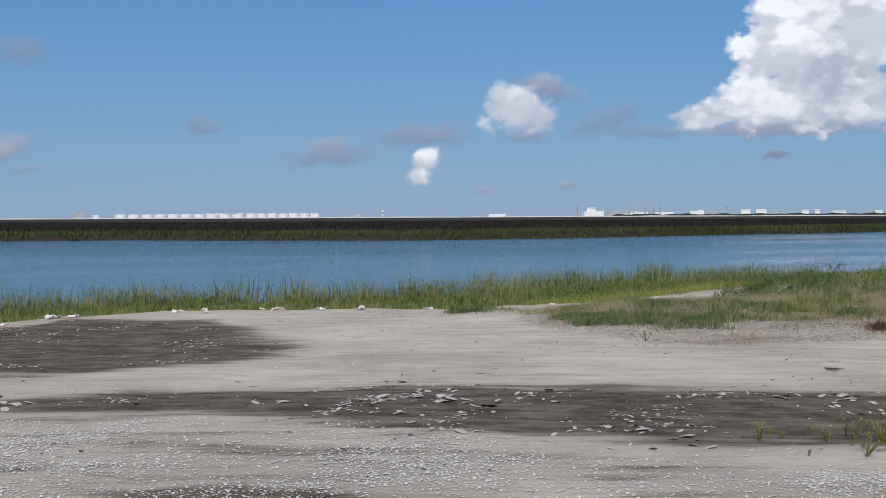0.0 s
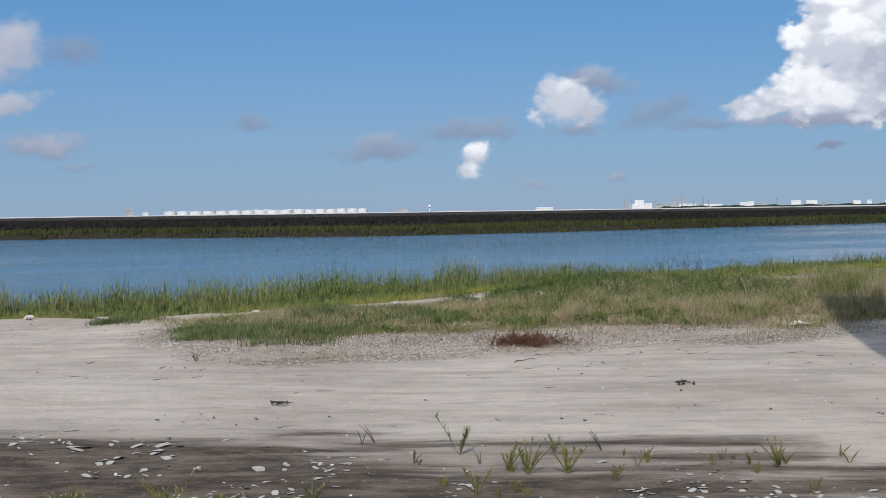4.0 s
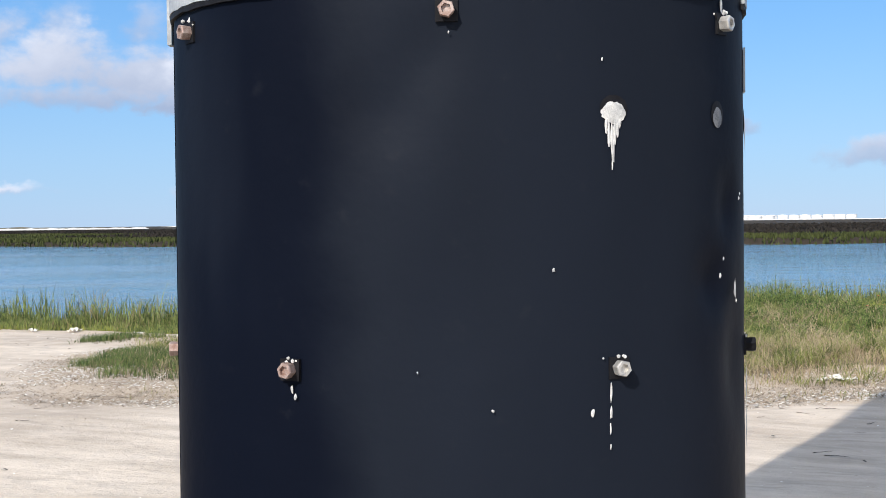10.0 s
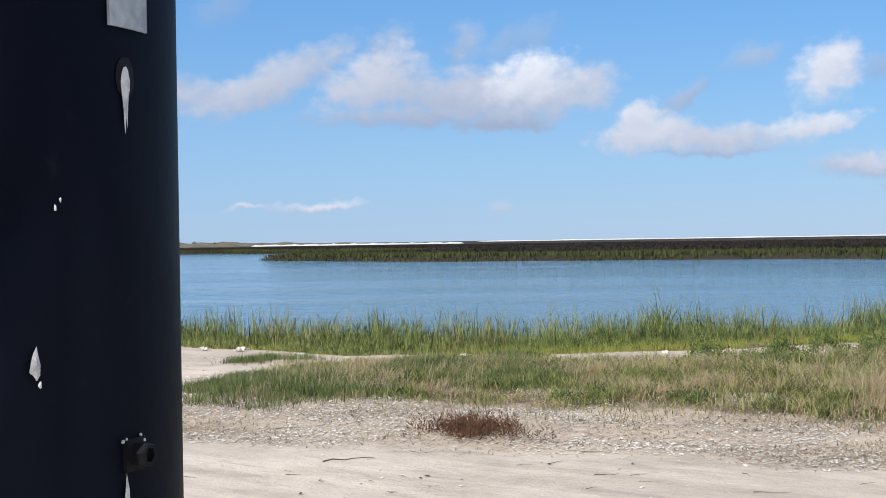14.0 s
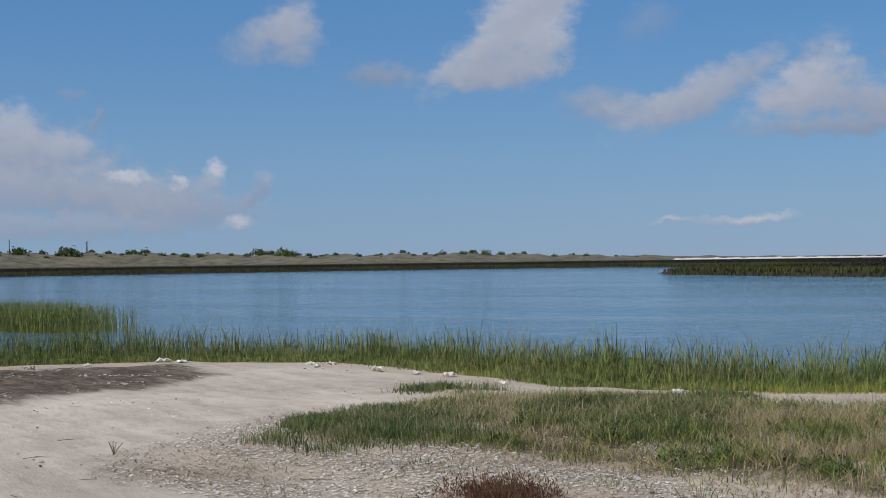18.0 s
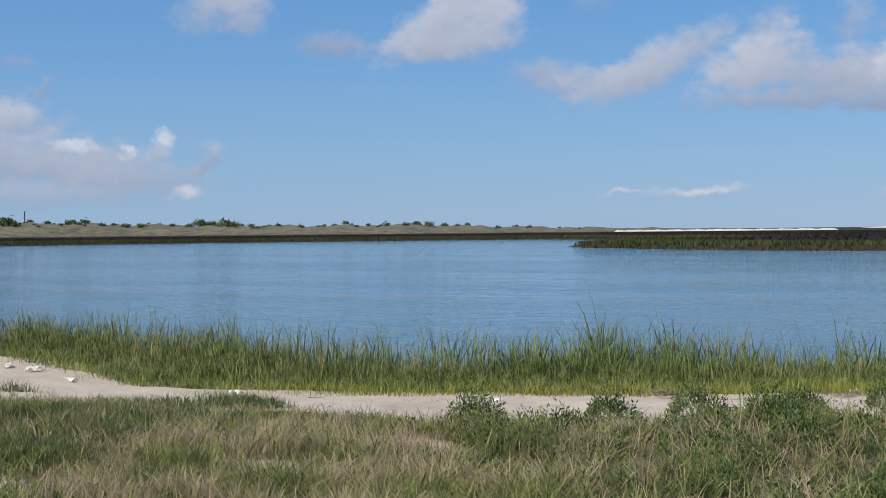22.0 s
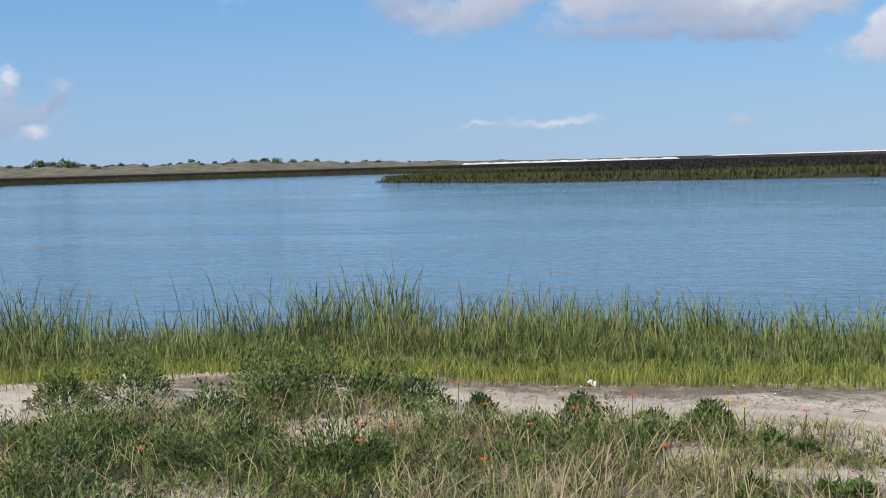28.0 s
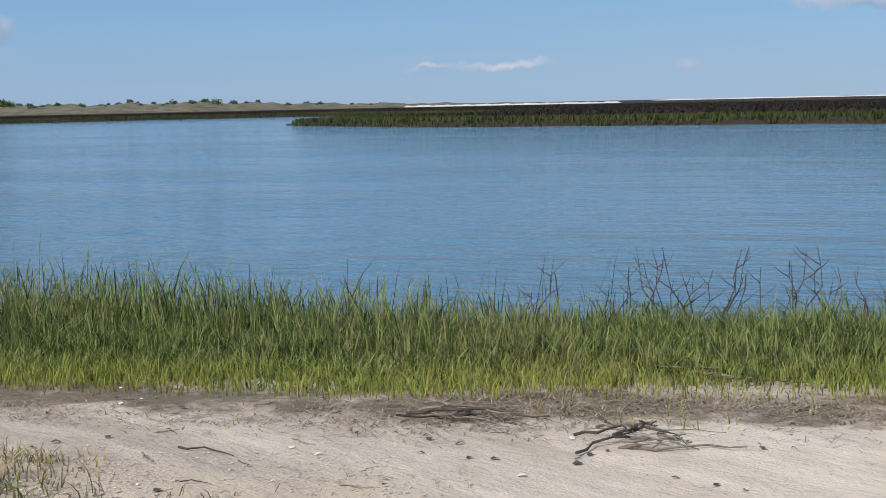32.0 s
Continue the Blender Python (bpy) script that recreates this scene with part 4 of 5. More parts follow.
link(nt, mathn(nt, "ADD", 0.44, mathn(nt, "MULTIPLY", worn, 0.22)), b.inputs["Roughness"])
bump(nt, b, mathn(nt, "ADD", worn, mathn(nt, "MULTIPLY", smudge, 0.12)), 0.35, 0.03)
GALV = simple("weathered_galvanised_plate", (0.24, 0.26, 0.28), (0.50, 0.52, 0.53), 5.0, 0.6, 0.2)
RUST = simple("rusty_bolt_steel", (0.22, 0.12, 0.09), (0.48, 0.40, 0.36), 40.0, 0.6, 0.4)
STEEL = simple("bare_bolt_steel", (0.40, 0.39, 0.37), (0.66, 0.64, 0.60), 40.0, 0.45, 0.6)
PAINT = simple("white_spilt_filler", (0.34, 0.34, 0.33), (0.74, 0.73, 0.70), 34.0, 0.7, relief=0.004)
SLATE = simple("dull_grey_filler", (0.04, 0.045, 0.055), (0.20, 0.21, 0.22), 26.0, 0.7)
BLACK = simple("black_sealant", (0.006, 0.006, 0.008), (0.014, 0.014, 0.016), 30.0, 0.6, spec=0.12)


def skin(u, z, out=0.0):
    """A place on the pile's face: u in degrees round it, z the height, out the distance proud of it."""
    a = radians(u)
    x, y = (PA + out) * math.cos(a), (PB + out) * math.sin(a)
    return Vector((x * math.cos(TURN) - y * math.sin(TURN), x * math.sin(TURN) + y * math.cos(TURN), z))


def facing(u):
    """The heading of the pile's face at u."""
    return math.atan2(math.sin(radians(u)) / PB, math.cos(radians(u)) / PA) + TURN


def curved(u0, u1, z0, z1, inner, outer, cols, uneven=0.0):
    bm = bmesh.new()
    grid = []
    for i in range(cols + 1):
        u = u0 + (u1 - u0) * i / cols
        lo = z0 + uneven * random.uniform(-1, 1)
        grid.append([bm.verts.new(skin(u, lo, inner)), bm.verts.new(skin(u, z1, inner)), bm.verts.new(skin(u, z1, outer)), bm.verts.new(skin(u, lo, outer))])
    for g0, g1 in zip(grid, grid[1:]):
        for k in range(4):
            bm.faces.new((g0[k], g1[k], g1[(k + 1) % 4], g0[(k + 1) % 4]))
    bm.faces.new(grid[0])
    bm.faces.new(grid[-1][::-1])
    bmesh.ops.recalc_face_normals(bm, faces=bm.faces)
    return bm


def blob(name, u, z, half_u, half_z, mat, label, ragged=0.0, tail=0.0, out=0.004, sides=30):
    """A flat spot on the pile's face with an uneven rim and, below it, a run of drips."""
    bm = bmesh.new()
    mid = bm.verts.new(skin(u, z, out + 0.003))
    rim = []
    for i in range(sides):
        t = 6.28319 * i / sides
        k = 1 + ragged * random.uniform(-1, 1)
        drop = tail * (max(0.0, -math.sin(t)) ** 9) * random.uniform(0.3, 1.1)
        rim.append(bm.verts.new(skin(u + half_u * k * math.cos(t), z + half_z * k * math.sin(t) - drop, out)))
    for i in range(sides):
        bm.faces.new((mid, rim[i], rim[(i + 1) % sides]))
    return part(name, bm, mat, pile, label)


pile = empty("steel_pile", PX, PY, 0.0, "dark navy painted rounded steel pile with bolts and grey plates", "pile")
bm = bmesh.new()
DENTS = [(-100, 1.90, 7, 0.14, 0.022), (-94, 2.05, 5, 0.10, 0.016), (-33, 1.40, 6, 0.08, 0.026), (-26, 1.62, 5, 0.09, 0.020), (-88, 1.35, 10, 0.30, 0.018), (-122, 1.6, 12, 0.6, 0.014), (-20, 1.15, 8, 0.2, 0.024)]
levels, around = [-0.6 + 0.04 * i for i in range(83)], 144
rings = []
for z in levels:
    ring = []
    for i in range(around):
        u = -180 + 360.0 * i / around
        d = sum(-deep * math.exp(-((u - du) / wu) ** 2 - ((z - dz) / wz) ** 2) for du, dz, wu, wz, deep in DENTS)
        ring.append(bm.verts.new(skin(u, z, d)))
    rings.append(ring)
for r0, r1 in zip(rings, rings[1:]):
    for i in range(around):
        bm.faces.new((r0[i], r0[(i + 1) % around], r1[(i + 1) % around], r1[i]))
bm.faces.new(rings[-1])
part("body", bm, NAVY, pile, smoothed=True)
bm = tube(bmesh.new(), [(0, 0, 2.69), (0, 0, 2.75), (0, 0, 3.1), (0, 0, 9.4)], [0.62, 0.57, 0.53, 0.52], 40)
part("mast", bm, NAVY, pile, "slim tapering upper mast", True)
for u0, u1 in ((-182, -124), (-87, -33), (-15, 40)):
    part("plate", curved(u0, u1, 2.245, 2.66, 0.002, 0.014, 18, 0.003), GALV, pile, "weathered grey galvanised plate")
    part("sealant", curved(u0 - 0.5, u1 + 0.5, 2.228, 2.244, 0.0, 0.012, 18, 0.003), BLACK, pile, "black sealant bead")
blob("rust_stain", -148, 2.30, 2.2, 0.028, RUST, "brown rust stain round a rivet", 0.25, 0.0, 0.0165)
blob("cream_patch", -131, 2.47, 4.5, 0.13, PAINT, "peeled cream paint patch", 0.12, 0.05, 0.0165)
blob("cream_patch", -160, 2.42, 1.6, 0.05, PAINT, "peeled cream paint patch", 0.3, 0.06, 0.0165)
part("bracket", curved(-181, -176.5, 2.17, 2.36, 0.016, 0.03, 3), GALV, pile, "small grey edge bracket")
part("seam", curved(-175.5, -174.2, 0.0, 2.22, 0.0, 0.006, 2), NAVY, pile, "raised vertical weld seam")
part("tag", curved(-9.5, 0.0, 1.985, 2.12, 0.002, 0.008, 3), GALV, pile, "small grey metal tag")


def bolt(u, z, mat):
    """A hexagonal nut on a stub, over a square washer."""
    a = facing(u)
    base = skin(u, z)
    m = Matrix.Translation(base) @ Matrix.Rotation(a, 4, "Z") @ Matrix.Rotation(radians(90), 4, "Y")
    bm = bmesh.new()
    outer, inner = [], []
    for ring_z, ro, ri in ((0.004, 0.0225, 0.0), (0.032, 0.0245, 0.0), (0.036, 0.0220, 0.0140)):
        outer.append([bm.verts.new(m @ Vector((ro * math.cos(1.0472 * k + 0.3), ro * math.sin(1.0472 * k + 0.3), ring_z))) for k in range(6)])
    for r0, r1 in zip(outer, outer[1:]):
        for k in range(6):
            bm.faces.new((r0[k], r0[(k + 1) % 6], r1[(k + 1) % 6], r1[k]))
    rim = [bm.verts.new(m @ Vector((0.0145 * math.cos(1.0472 * k + 0.3), 0.0145 * math.sin(1.0472 * k + 0.3), 0.036))) for k in range(6)]
    deep = [bm.verts.new(m @ Vector((0.0140 * math.cos(1.0472 * k + 0.3), 0.0140 * math.sin(1.0472 * k + 0.3), 0.026))) for k in range(6)]
    for k in range(6):
        bm.faces.new((outer[-1][k], outer[-1][(k + 1) % 6], rim[(k + 1) % 6], rim[k]))
        bm.faces.new((rim[k], rim[(k + 1) % 6], deep[(k + 1) % 6], deep[k]))
    bm.faces.new(deep)
    bmesh.ops.recalc_face_normals(bm, faces=bm.faces)
    ob = part("bolt", bm, mat, pile, "hexagonal bolt head")
    bm = bmesh.new()
    box(bm, -0.031, 0.031, -0.031, 0.031, -0.006, 0.005)
    bm.transform(m)
    part("washer", bm, BLACK, ob, "black square washer")
    for _ in range(4):
        bm = bmesh.new()
        q = m @ Vector((random.uniform(-0.045, -0.02), random.uniform(-0.05, 0.03), 0.004))
        bmesh.ops.create_icosphere(bm, subdivisions=1, radius=random.uniform(0.003, 0.007), matrix=Matrix.Translation(q))
        part("paint_fleck", bm, PAINT, ob, "white paint fleck")


for u, z, mat in ((-150.4, 2.163, RUST), (-90.3, 2.16, RUST), (-29.5, 2.16, STEEL), (-176, 1.18, RUST), (-120.4, 1.17, RUST), (-59.6, 1.17, STEEL), (-4.5, 1.182, BLACK)):
    bolt(u, z, mat)


for u, full in ((-60.2, 1.0), (-31.5, 0.75), (-5.5, 0.45)):
    blob("hole", u, 1.892, 2.9 * (0.6 + 0.4 * full), 0.040, BLACK, "round dark hole", 0.03, 0.0, 0.002)
    blob("filler", u - 0.2, 1.882, 2.5 * full, 0.030, PAINT if full != 0.75 else SLATE, "pale filler in the hole", 0.07, 0.10 if full < 0.5 else 0.0, 0.004)
for off, top, run in ((-1.5, 1.868, 0.045), (-0.95, 1.862, 0.080), (-0.35, 1.860, 0.098), (0.25, 1.860, 0.070), (0.8, 1.862, 0.052), (1.3, 1.868, 0.030), (-0.1, 1.830, 0.09)):
    blob("drip", -60.4 + off, top - run / 2, 0.32, run / 2, PAINT, "white run of filler", 0.18, 0.0, 0.0045, 12)
for u, z, w, h in ((-60.6, 1.77, 0.22, 0.028), (-60.7, 1.735, 0.16, 0.012), (-61.3, 1.10, 0.22, 0.026), (-61.4, 1.045, 0.25, 0.018), (-61.5, 1.00, 0.2, 0.014), (-61.5, 0.95, 0.16, 0.009),
                   (-65.0, 1.048, 0.35, 0.011), (-83.1, 1.063, 0.25, 0.005), (-72.2, 1.448, 0.3, 0.006), (-62.6, 2.03, 0.18, 0.006), (-23.0, 1.37, 0.8, 0.028), (-22.4, 1.335, 0.3, 0.006),
                   (-31.0, 1.415, 0.5, 0.008), (-29.5, 1.464, 0.3, 0.006), (-18.8, 1.66, 0.22, 0.005), (-19.6, 1.645, 0.25, 0.006), (-7.1, 1.06, 0.8, 0.075), (-6.5, 0.92, 0.5, 0.07),
                   (-119.9, 1.115, 0.28, 0.012), (-119.2, 1.095, 0.3, 0.009), (-96, 1.17, 0.12, 0.004), (-90, 2.10, 0.16, 0.004), (-150.2, 2.20, 0.5, 0.012), (-29.8, 2.22, 0.5, 0.03)):
    blob("paint_spot", u, z, w, h, PAINT, "white paint spot", 0.3, 0.0, 0.004, 9)

# ---- the far shore ----
EYE = Vector((9.0, 14.0, 0.0))


def afar(bearing, distance, z=0.0):
    a = radians(bearing)
    return Vector((EYE.x - math.sin(a) * distance, EYE.y + math.cos(a) * distance, z))


def tank(bearing, distance, radius, tall):
    p = afar(bearing, distance, 0.1)
    t = empty("storage_tank", *p, "white cylindrical storage tank on the far shore", "storage tank", "tank farm")
    bm = tube(bmesh.new(), [(0, 0, 0), (0, 0, tall)], [radius, radius], 20)
    part("shell", bm, TANK, t)
    bm = tube(bmesh.new(), [(0, 0, tall), (0, 0, tall + 0.4), (0, 0, tall + 1.2)], [radius + 0.15, radius + 0.1, 0.4], 20)
    part("roof", bm, TANK, t)
    return t


for i in range(10):
    tank(14.35 - 0.56 * i, 2300, 10.9, 6.6 + random.uniform(-0.3, 0.3))
for i in range(11):
    tank(10.6 - 0.47 * i, 2600, 10.4, 8.4 + random.uniform(-0.4, 0.4))


def berm(name, b0, b1, distance, z0, z1, depth, mat, label, category):
    n = 60
    v, f = [], []
    for i in range(n + 1):
        bb = b0 + (b1 - b0) * i / n
        top = z0 + (z1 - z0) * (0.75 + 0.25 * math.sin(i * 1.7) * math.sin(i * 0.6)) * (0.2 if i in (0, n) else 1.0)
        for d, z in ((0, z0 - 1.0), (depth * 0.25, top), (depth * 0.7, top * 0.95 + 0.05 * z0), (depth, z0 - 1.0)):
            v.append(tuple(afar(bb, distance + d, z)))
    for i in range(n):
        for k in range(3):
            a = i * 4 + k
            f.append((a, a + 1, a + 5, a + 4))
    return tagged(new(name, raw_mesh(name, v, f, mat, True)), label, category, kind="structure")


berm("far_beach", 36.0, -24.0, 1750, 0.0, 1.8, 60, BEACH, "thin pale sand bank on the horizon", "sand bank")
berm("surf_beach", 46.0, 36.5, 700, 0.0, 1.25, 30, BEACH, "bright white beach between marsh and sea", "beach")
berm("far_treeline", -7.2, -24.0, 1900, 0.0, 5.0, 60, FARSHRUB, "dark low tree line on the horizon", "tree line")

tower = empty("water_tower", *afar(2.92, 2300, 0.0), "small pale water tower on the horizon", "water tower")
part("column", tube(bmesh.new(), [(0, 0, 0), (0, 0, 9)], [1.2, 0.9], 10), TANK, tower)
part("bowl", tube(bmesh.new(), [(0, 0, 8.5), (0, 0, 9.5), (0, 0, 11.5), (0, 0, 12.8)], [0.9, 3.4, 3.6, 0.8], 14), TANK, tower)


def stack(bearing, tall, mat, wide=1.1):
    p = afar(bearing, 2300, 0.0)
    t = empty("plant_stack", *p, "thin tall refinery stack far away", "chimney", "refinery stacks")
    part("shaft", tube(bmesh.new(), [(0, 0, 0), (0, 0, tall * 0.9)], [wide * 1.3, wide], 8), mat, t)
    part("tip", tube(bmesh.new(), [(0, 0, tall * 0.9), (0, 0, tall)], [wide * 1.15, wide * 1.1], 8), PLANT, t)


for bearing, tall, mat in ((-5.75, 21, PLANT), (-6.05, 22, PLANT), (-8.0, 24, PINK), (-8.25, 25, PINK), (-8.75, 22, PLANT), (-9.15, 22, PLANT), (-9.4, 21, PLANT), (-12.3, 16, PLANT), (-7.1, 13, PLANT)):
    stack(bearing, tall, mat)


def far_block(bearing, distance, wide, tall, mat, label):
    p = afar(bearing, distance, 0.0)
    t = empty("industrial_building", *p, label, "building", "industrial buildings")
    t.rotation_euler = (0, 0, radians(bearing))
    part("wall", box(bmesh.new(), -wide / 2, wide / 2, -6, 6, 0, tall), mat, t)
    bm = bmesh.new()
    v = [bm.verts.new(q) for q in ((-wide / 2 - 0.4, -6.4, tall), (wide / 2 + 0.4, -6.4, tall), (wide / 2 + 0.4, 6.4, tall), (-wide / 2 - 0.4, 6.4, tall), (-wide / 2, 0, tall + 1.5), (wide / 2, 0, tall + 1.5))]
    for f in ((0, 1, 5, 4), (2, 3, 4, 5), (3, 0, 4), (1, 2, 5), (3, 2, 1, 0)):
        bm.faces.new([v[i] for i in f])
    part("roof", bm, mat, t)


random.seed(5)
for bearing, wide, tall, mat in ((16.1, 14, 11, PLANT), (15.4, 10, 5, TANK), (-6.4, 16, 15, TANK), (-6.7, 20, 9, TANK), (-6.15, 12, 8, TANK), (-7.3, 22, 8, PLANT), (-7.8, 14, 10, PLANT), (-8.5, 30, 7, TANK),
                                 (-9.6, 34, 6, TANK), (-10.9, 14, 8, TANK), (-11.2, 10, 10, TANK), (-11.6, 16, 7, PLANT), (-13.1, 16, 10, TANK), (-13.75, 18, 10, TANK), (-14.3, 10, 7, PLANT),
                                 (-15.6, 12, 9, TANK), (-16.1, 8, 9, TANK), (-17.0, 22, 7, TANK), (-18.6, 12, 7, TANK), (-19.8, 20, 8, TANK), (4.2, 26, 5, PLANT), (-2.2, 30, 4, TANK)):
    far_block(bearing, 2250 + random.uniform(0, 120), wide, tall, mat, "low white industrial building far away" if mat is TANK else "grey plant building far away")

# dunes with shrubs behind the lagoon
RIDGE_B = [38, 44, 50, 55, 60, 65, 70, 75, 82, 95, 120]
RIDGE_Z = [0.8, 2.0, 3.6, 5.6, 5.6, 7.0, 8.8, 10.0, 11.0, 12.0, 12.0]


def dune_z(bearing, k):
    top = float(np.interp(bearing, RIDGE_B, RIDGE_Z))
    bump_ = 0.5 * math.sin(bearing * 2.3) + 0.35 * math.sin(bearing * 5.1 + 1) + 0.25 * math.sin(bearing * 11.7 + k * 5)
    return (top + bump_ * 0.75 * min(1.0, top / 4) * 1.6) * math.sin(math.pi * min(1.0, 0.12 + 0.75 * k)) if 0 < k < 1 else -0.5


v, f, cols, rows_ = [], [], 240, 8
for i in range(cols + 1):
    bearing = 38 + 82 * i / cols
    for j in range(rows_ + 1):
        v.append(tuple(afar(bearing, 760 + 40 * math.sin(bearing * 0.2) + 260 * j / rows_, dune_z(bearing, j / rows_))))
for i in range(cols):
    for j in range(rows_):
        a = i * (rows_ + 1) + j
        f.append((a, a + 1, a + rows_ + 2, a + rows_ + 1))
tagged(new("dune_ridge", raw_mesh("dune_ridge", v, f, DUNE, True)), "low grassy dune ridge behind the lagoon", "dune", kind="structure")


def shrub(bearing, distance, radius):
    j = (distance - 760 - 40 * math.sin(bearing * 0.2)) / 260
    p = afar(bearing, distance, dune_z(bearing, j) - 0.15)
    t = empty("shrub", *p, "rounded dark green shrub on the dunes", "shrub", "dune shrubs")
    part("trunk", tube(bmesh.new(), [(0, 0, 0), (0.1 * radius, 0, 0.5 * radius)], [0.12 * radius, 0.07 * radius], 5), DARKTWIG, t)
    n = 130
    a, c = RNG.uniform(0, 6.283, n), RNG.uniform(0.0, 1.0, n)
    r = radius * RNG.uniform(0.55, 1.05, n) * (1 + 0.25 * np.sin(3 * a + bearing))
    q = np.stack([r * np.sqrt(1 - c * c) * np.cos(a) * 1.35, r * np.sqrt(1 - c * c) * np.sin(a) * 1.35, 0.15 * radius + r * c * 0.95], 1)
    d = RNG.normal(0, 0.24 * radius, (n, 3, 3))
    me = raw_mesh("crown", (q[:, None, :] + d).reshape(-1, 3), np.arange(3 * n).reshape(-1, 3), FARSHRUB)
    attr(me, "along", np.full(3 * n, 0.8))
    new("crown", me).parent = t


random.seed(8)
for bearing, radius in ((74.6, 1.7), (72.6, 2.3), (72.2, 1.6), (70.9, 1.3), (69.9, 1.6), (69.3, 1.2), (68.6, 0.9), (67.6, 1.3), (66.9, 1.2), (64.4, 1.6), (63.9, 1.4), (63.3, 1.5), (62.9, 1.3), (61.0, 0.9), (60.0, 0.8),
                        (58.0, 0.8), (56.2, 1.0), (55.3, 1.0), (54.9, 1.2), (54.3, 1.1), (53.6, 0.9), (52.6, 0.8), (51.2, 0.7), (76.2, 1.8), (78.0, 1.5), (80.0, 2.0), (71.6, 0.9), (65.6, 0.9), (57.0, 0.7), (49.8, 0.7), (73.6, 1.0), (73.0, 0.8), (71.2, 0.6), (70.3, 0.7), (68.1, 0.6), (66.2, 0.7), (64.9, 0.6), (62.2, 0.8), (61.6, 0.5), (59.2, 0.6), (58.6, 0.5), (57.5, 0.6), (53.0, 0.6), (50.4, 0.5), (48.5, 0.6), (47.6, 0.5), (75.4, 0.9)):
    shrub(bearing, 850 + 40 * math.sin(bearing * 0.2) + random.uniform(-50, 50), radius * 2.0 * random.uniform(0.8, 1.15))
for i in range(80):
    bearing = random.uniform(46, 82)
    shrub(bearing, 800 + 40 * math.sin(bearing * 0.2) + random.uniform(-10, 120), random.uniform(0.5, 1.5) * min(1.0, (bearing - 40) / 22))
for bearing, tall in ((74.95, 9.0), (71.75, 7.5)):
    p = afar(bearing, 850, dune_z(bearing, 0.35))
    t = empty("utility_pole", *p, "thin wooden utility pole on the dunes", "utility pole", "utility poles")
    part("shaft", tube(bmesh.new(), [(0, 0, -0.5), (0, 0, tall)], [0.2, 0.14], 6), DARKTWIG, t)
    part("crossarm", box(bmesh.new(), -0.9, 0.9, -0.08, 0.08, tall - 0.6, tall - 0.4), DARKTWIG, t)

# ---- loose things on the sand ----
def chips(name, n, x0, x1, y0, y1, keep, lo, hi, mat, label, category, lift=0.003, curl=0.35):
    """Small bent flakes lying on the ground, as one mesh."""
    x, y = scatter(n, x0, x1, y0, y1, keep)
    n = len(x)
    z = height(x, y) + lift
    a, l = RNG.uniform(0, 6.283, n), RNG.uniform(lo, hi, n)
    w = l * RNG.uniform(0.45, 0.95, n)
    ux, uy, vx, vy = np.cos(a) * l / 2, np.sin(a) * l / 2, -np.sin(a) * w / 2, np.cos(a) * w / 2
    tilt = RNG.uniform(-0.25, 0.25, n) * l
    rows = []
    for k, h, s in ((-1, 0.0, 0.7), (0, 1.0, 1.0), (1, 0.15, 0.6)):
        for side in (-1, 1):
            rows.append(np.stack([x + ux * k + vx * side * s, y + uy * k + vy * side * s, z + curl * l * h * 0.5 + np.maximum(0, tilt * k) + 0.002], 1))
    v = np.stack(rows, 1).reshape(-1, 3)
    f = ((np.arange(n) * 6)[:, None, None] + np.array([[0, 1, 3, 2], [2, 3, 5, 4]])[None]).reshape(-1, 4)
    return tagged(new(name, raw_mesh(name, v, f, mat)), label, category, kind="stuff")


FLAKE = simple("dried_mud_flake", (0.36, 0.33, 0.28), (0.58, 0.54, 0.47), 20.0, 0.9)


def inside(pts, soft=0.5):
    return lambda x, y: smooth(line_distance(x, y, pts, True) + 0.4 * wobble(x, y, 2.2), -soft, soft)


GRIT = [(-7, 6.5), (-6, 11.2), (-2.5, 11.2), (0.5, 10.2), (2, 9.4), (5.5, 8.4), (5.5, 6.0)]
chips("shell_grit", 85000, -7, 6, 6, 11.5, lambda x, y: inside(GRIT)(x, y) * (0.25 + 0.75 * smooth(wobble(x, y, 2.6), -0.2, 0.6)), 0.008, 0.030, SHELL, "bleached broken shell grit strewn over the sand", "shells")
CRUST = simple("tan_shell_crumbs", (0.30, 0.23, 0.165), (0.72, 0.63, 0.52), 9.0, 0.85)
chips("shell_litter", 52000, 1, 13, 17.8, 22.5, lambda x, y: inside(LITTER_EDGE)(x, y) * (0.3 + 0.7 * smooth(wobble(x, y, 3.0), -0.3, 0.5)), 0.006, 0.030, CRUST, "pale broken shells along the edge of the meadow", "shells")
chips("white_shells", 30000, 1, 13, 17.8, 22.5, lambda x, y: inside(LITTER_EDGE)(x, y) * smooth(wobble(x, y, 2.4), -0.5, 0.4), 0.012, 0.042, SHELL, "bleached white shells among the litter", "shells")
chips("mud_flakes", 24000, -11, 9, 9, 23, lambda x, y: np.maximum(inside(MUD_A)(x, y), inside(MUD_B)(x, y)) * smooth(wobble(x, y, 2.9), 0.1, 0.7), 0.015, 0.07, FLAKE, "pale dried crust flakes lying on dark mud", "mud flakes", 0.0, 0.2)
chips("crust_lumps", 2600, -11, 5, 9.5, 15, lambda x, y: inside(MUD_B)(x, y) * smooth(wobble(x, y, 1.3) + 0.6 * wobble(x, y, 3.7), 0.1, 0.7), 0.035, 0.13, FLAKE, "larger white salt crust flakes on the dark mud", "mud flakes", 0.0, 0.25)
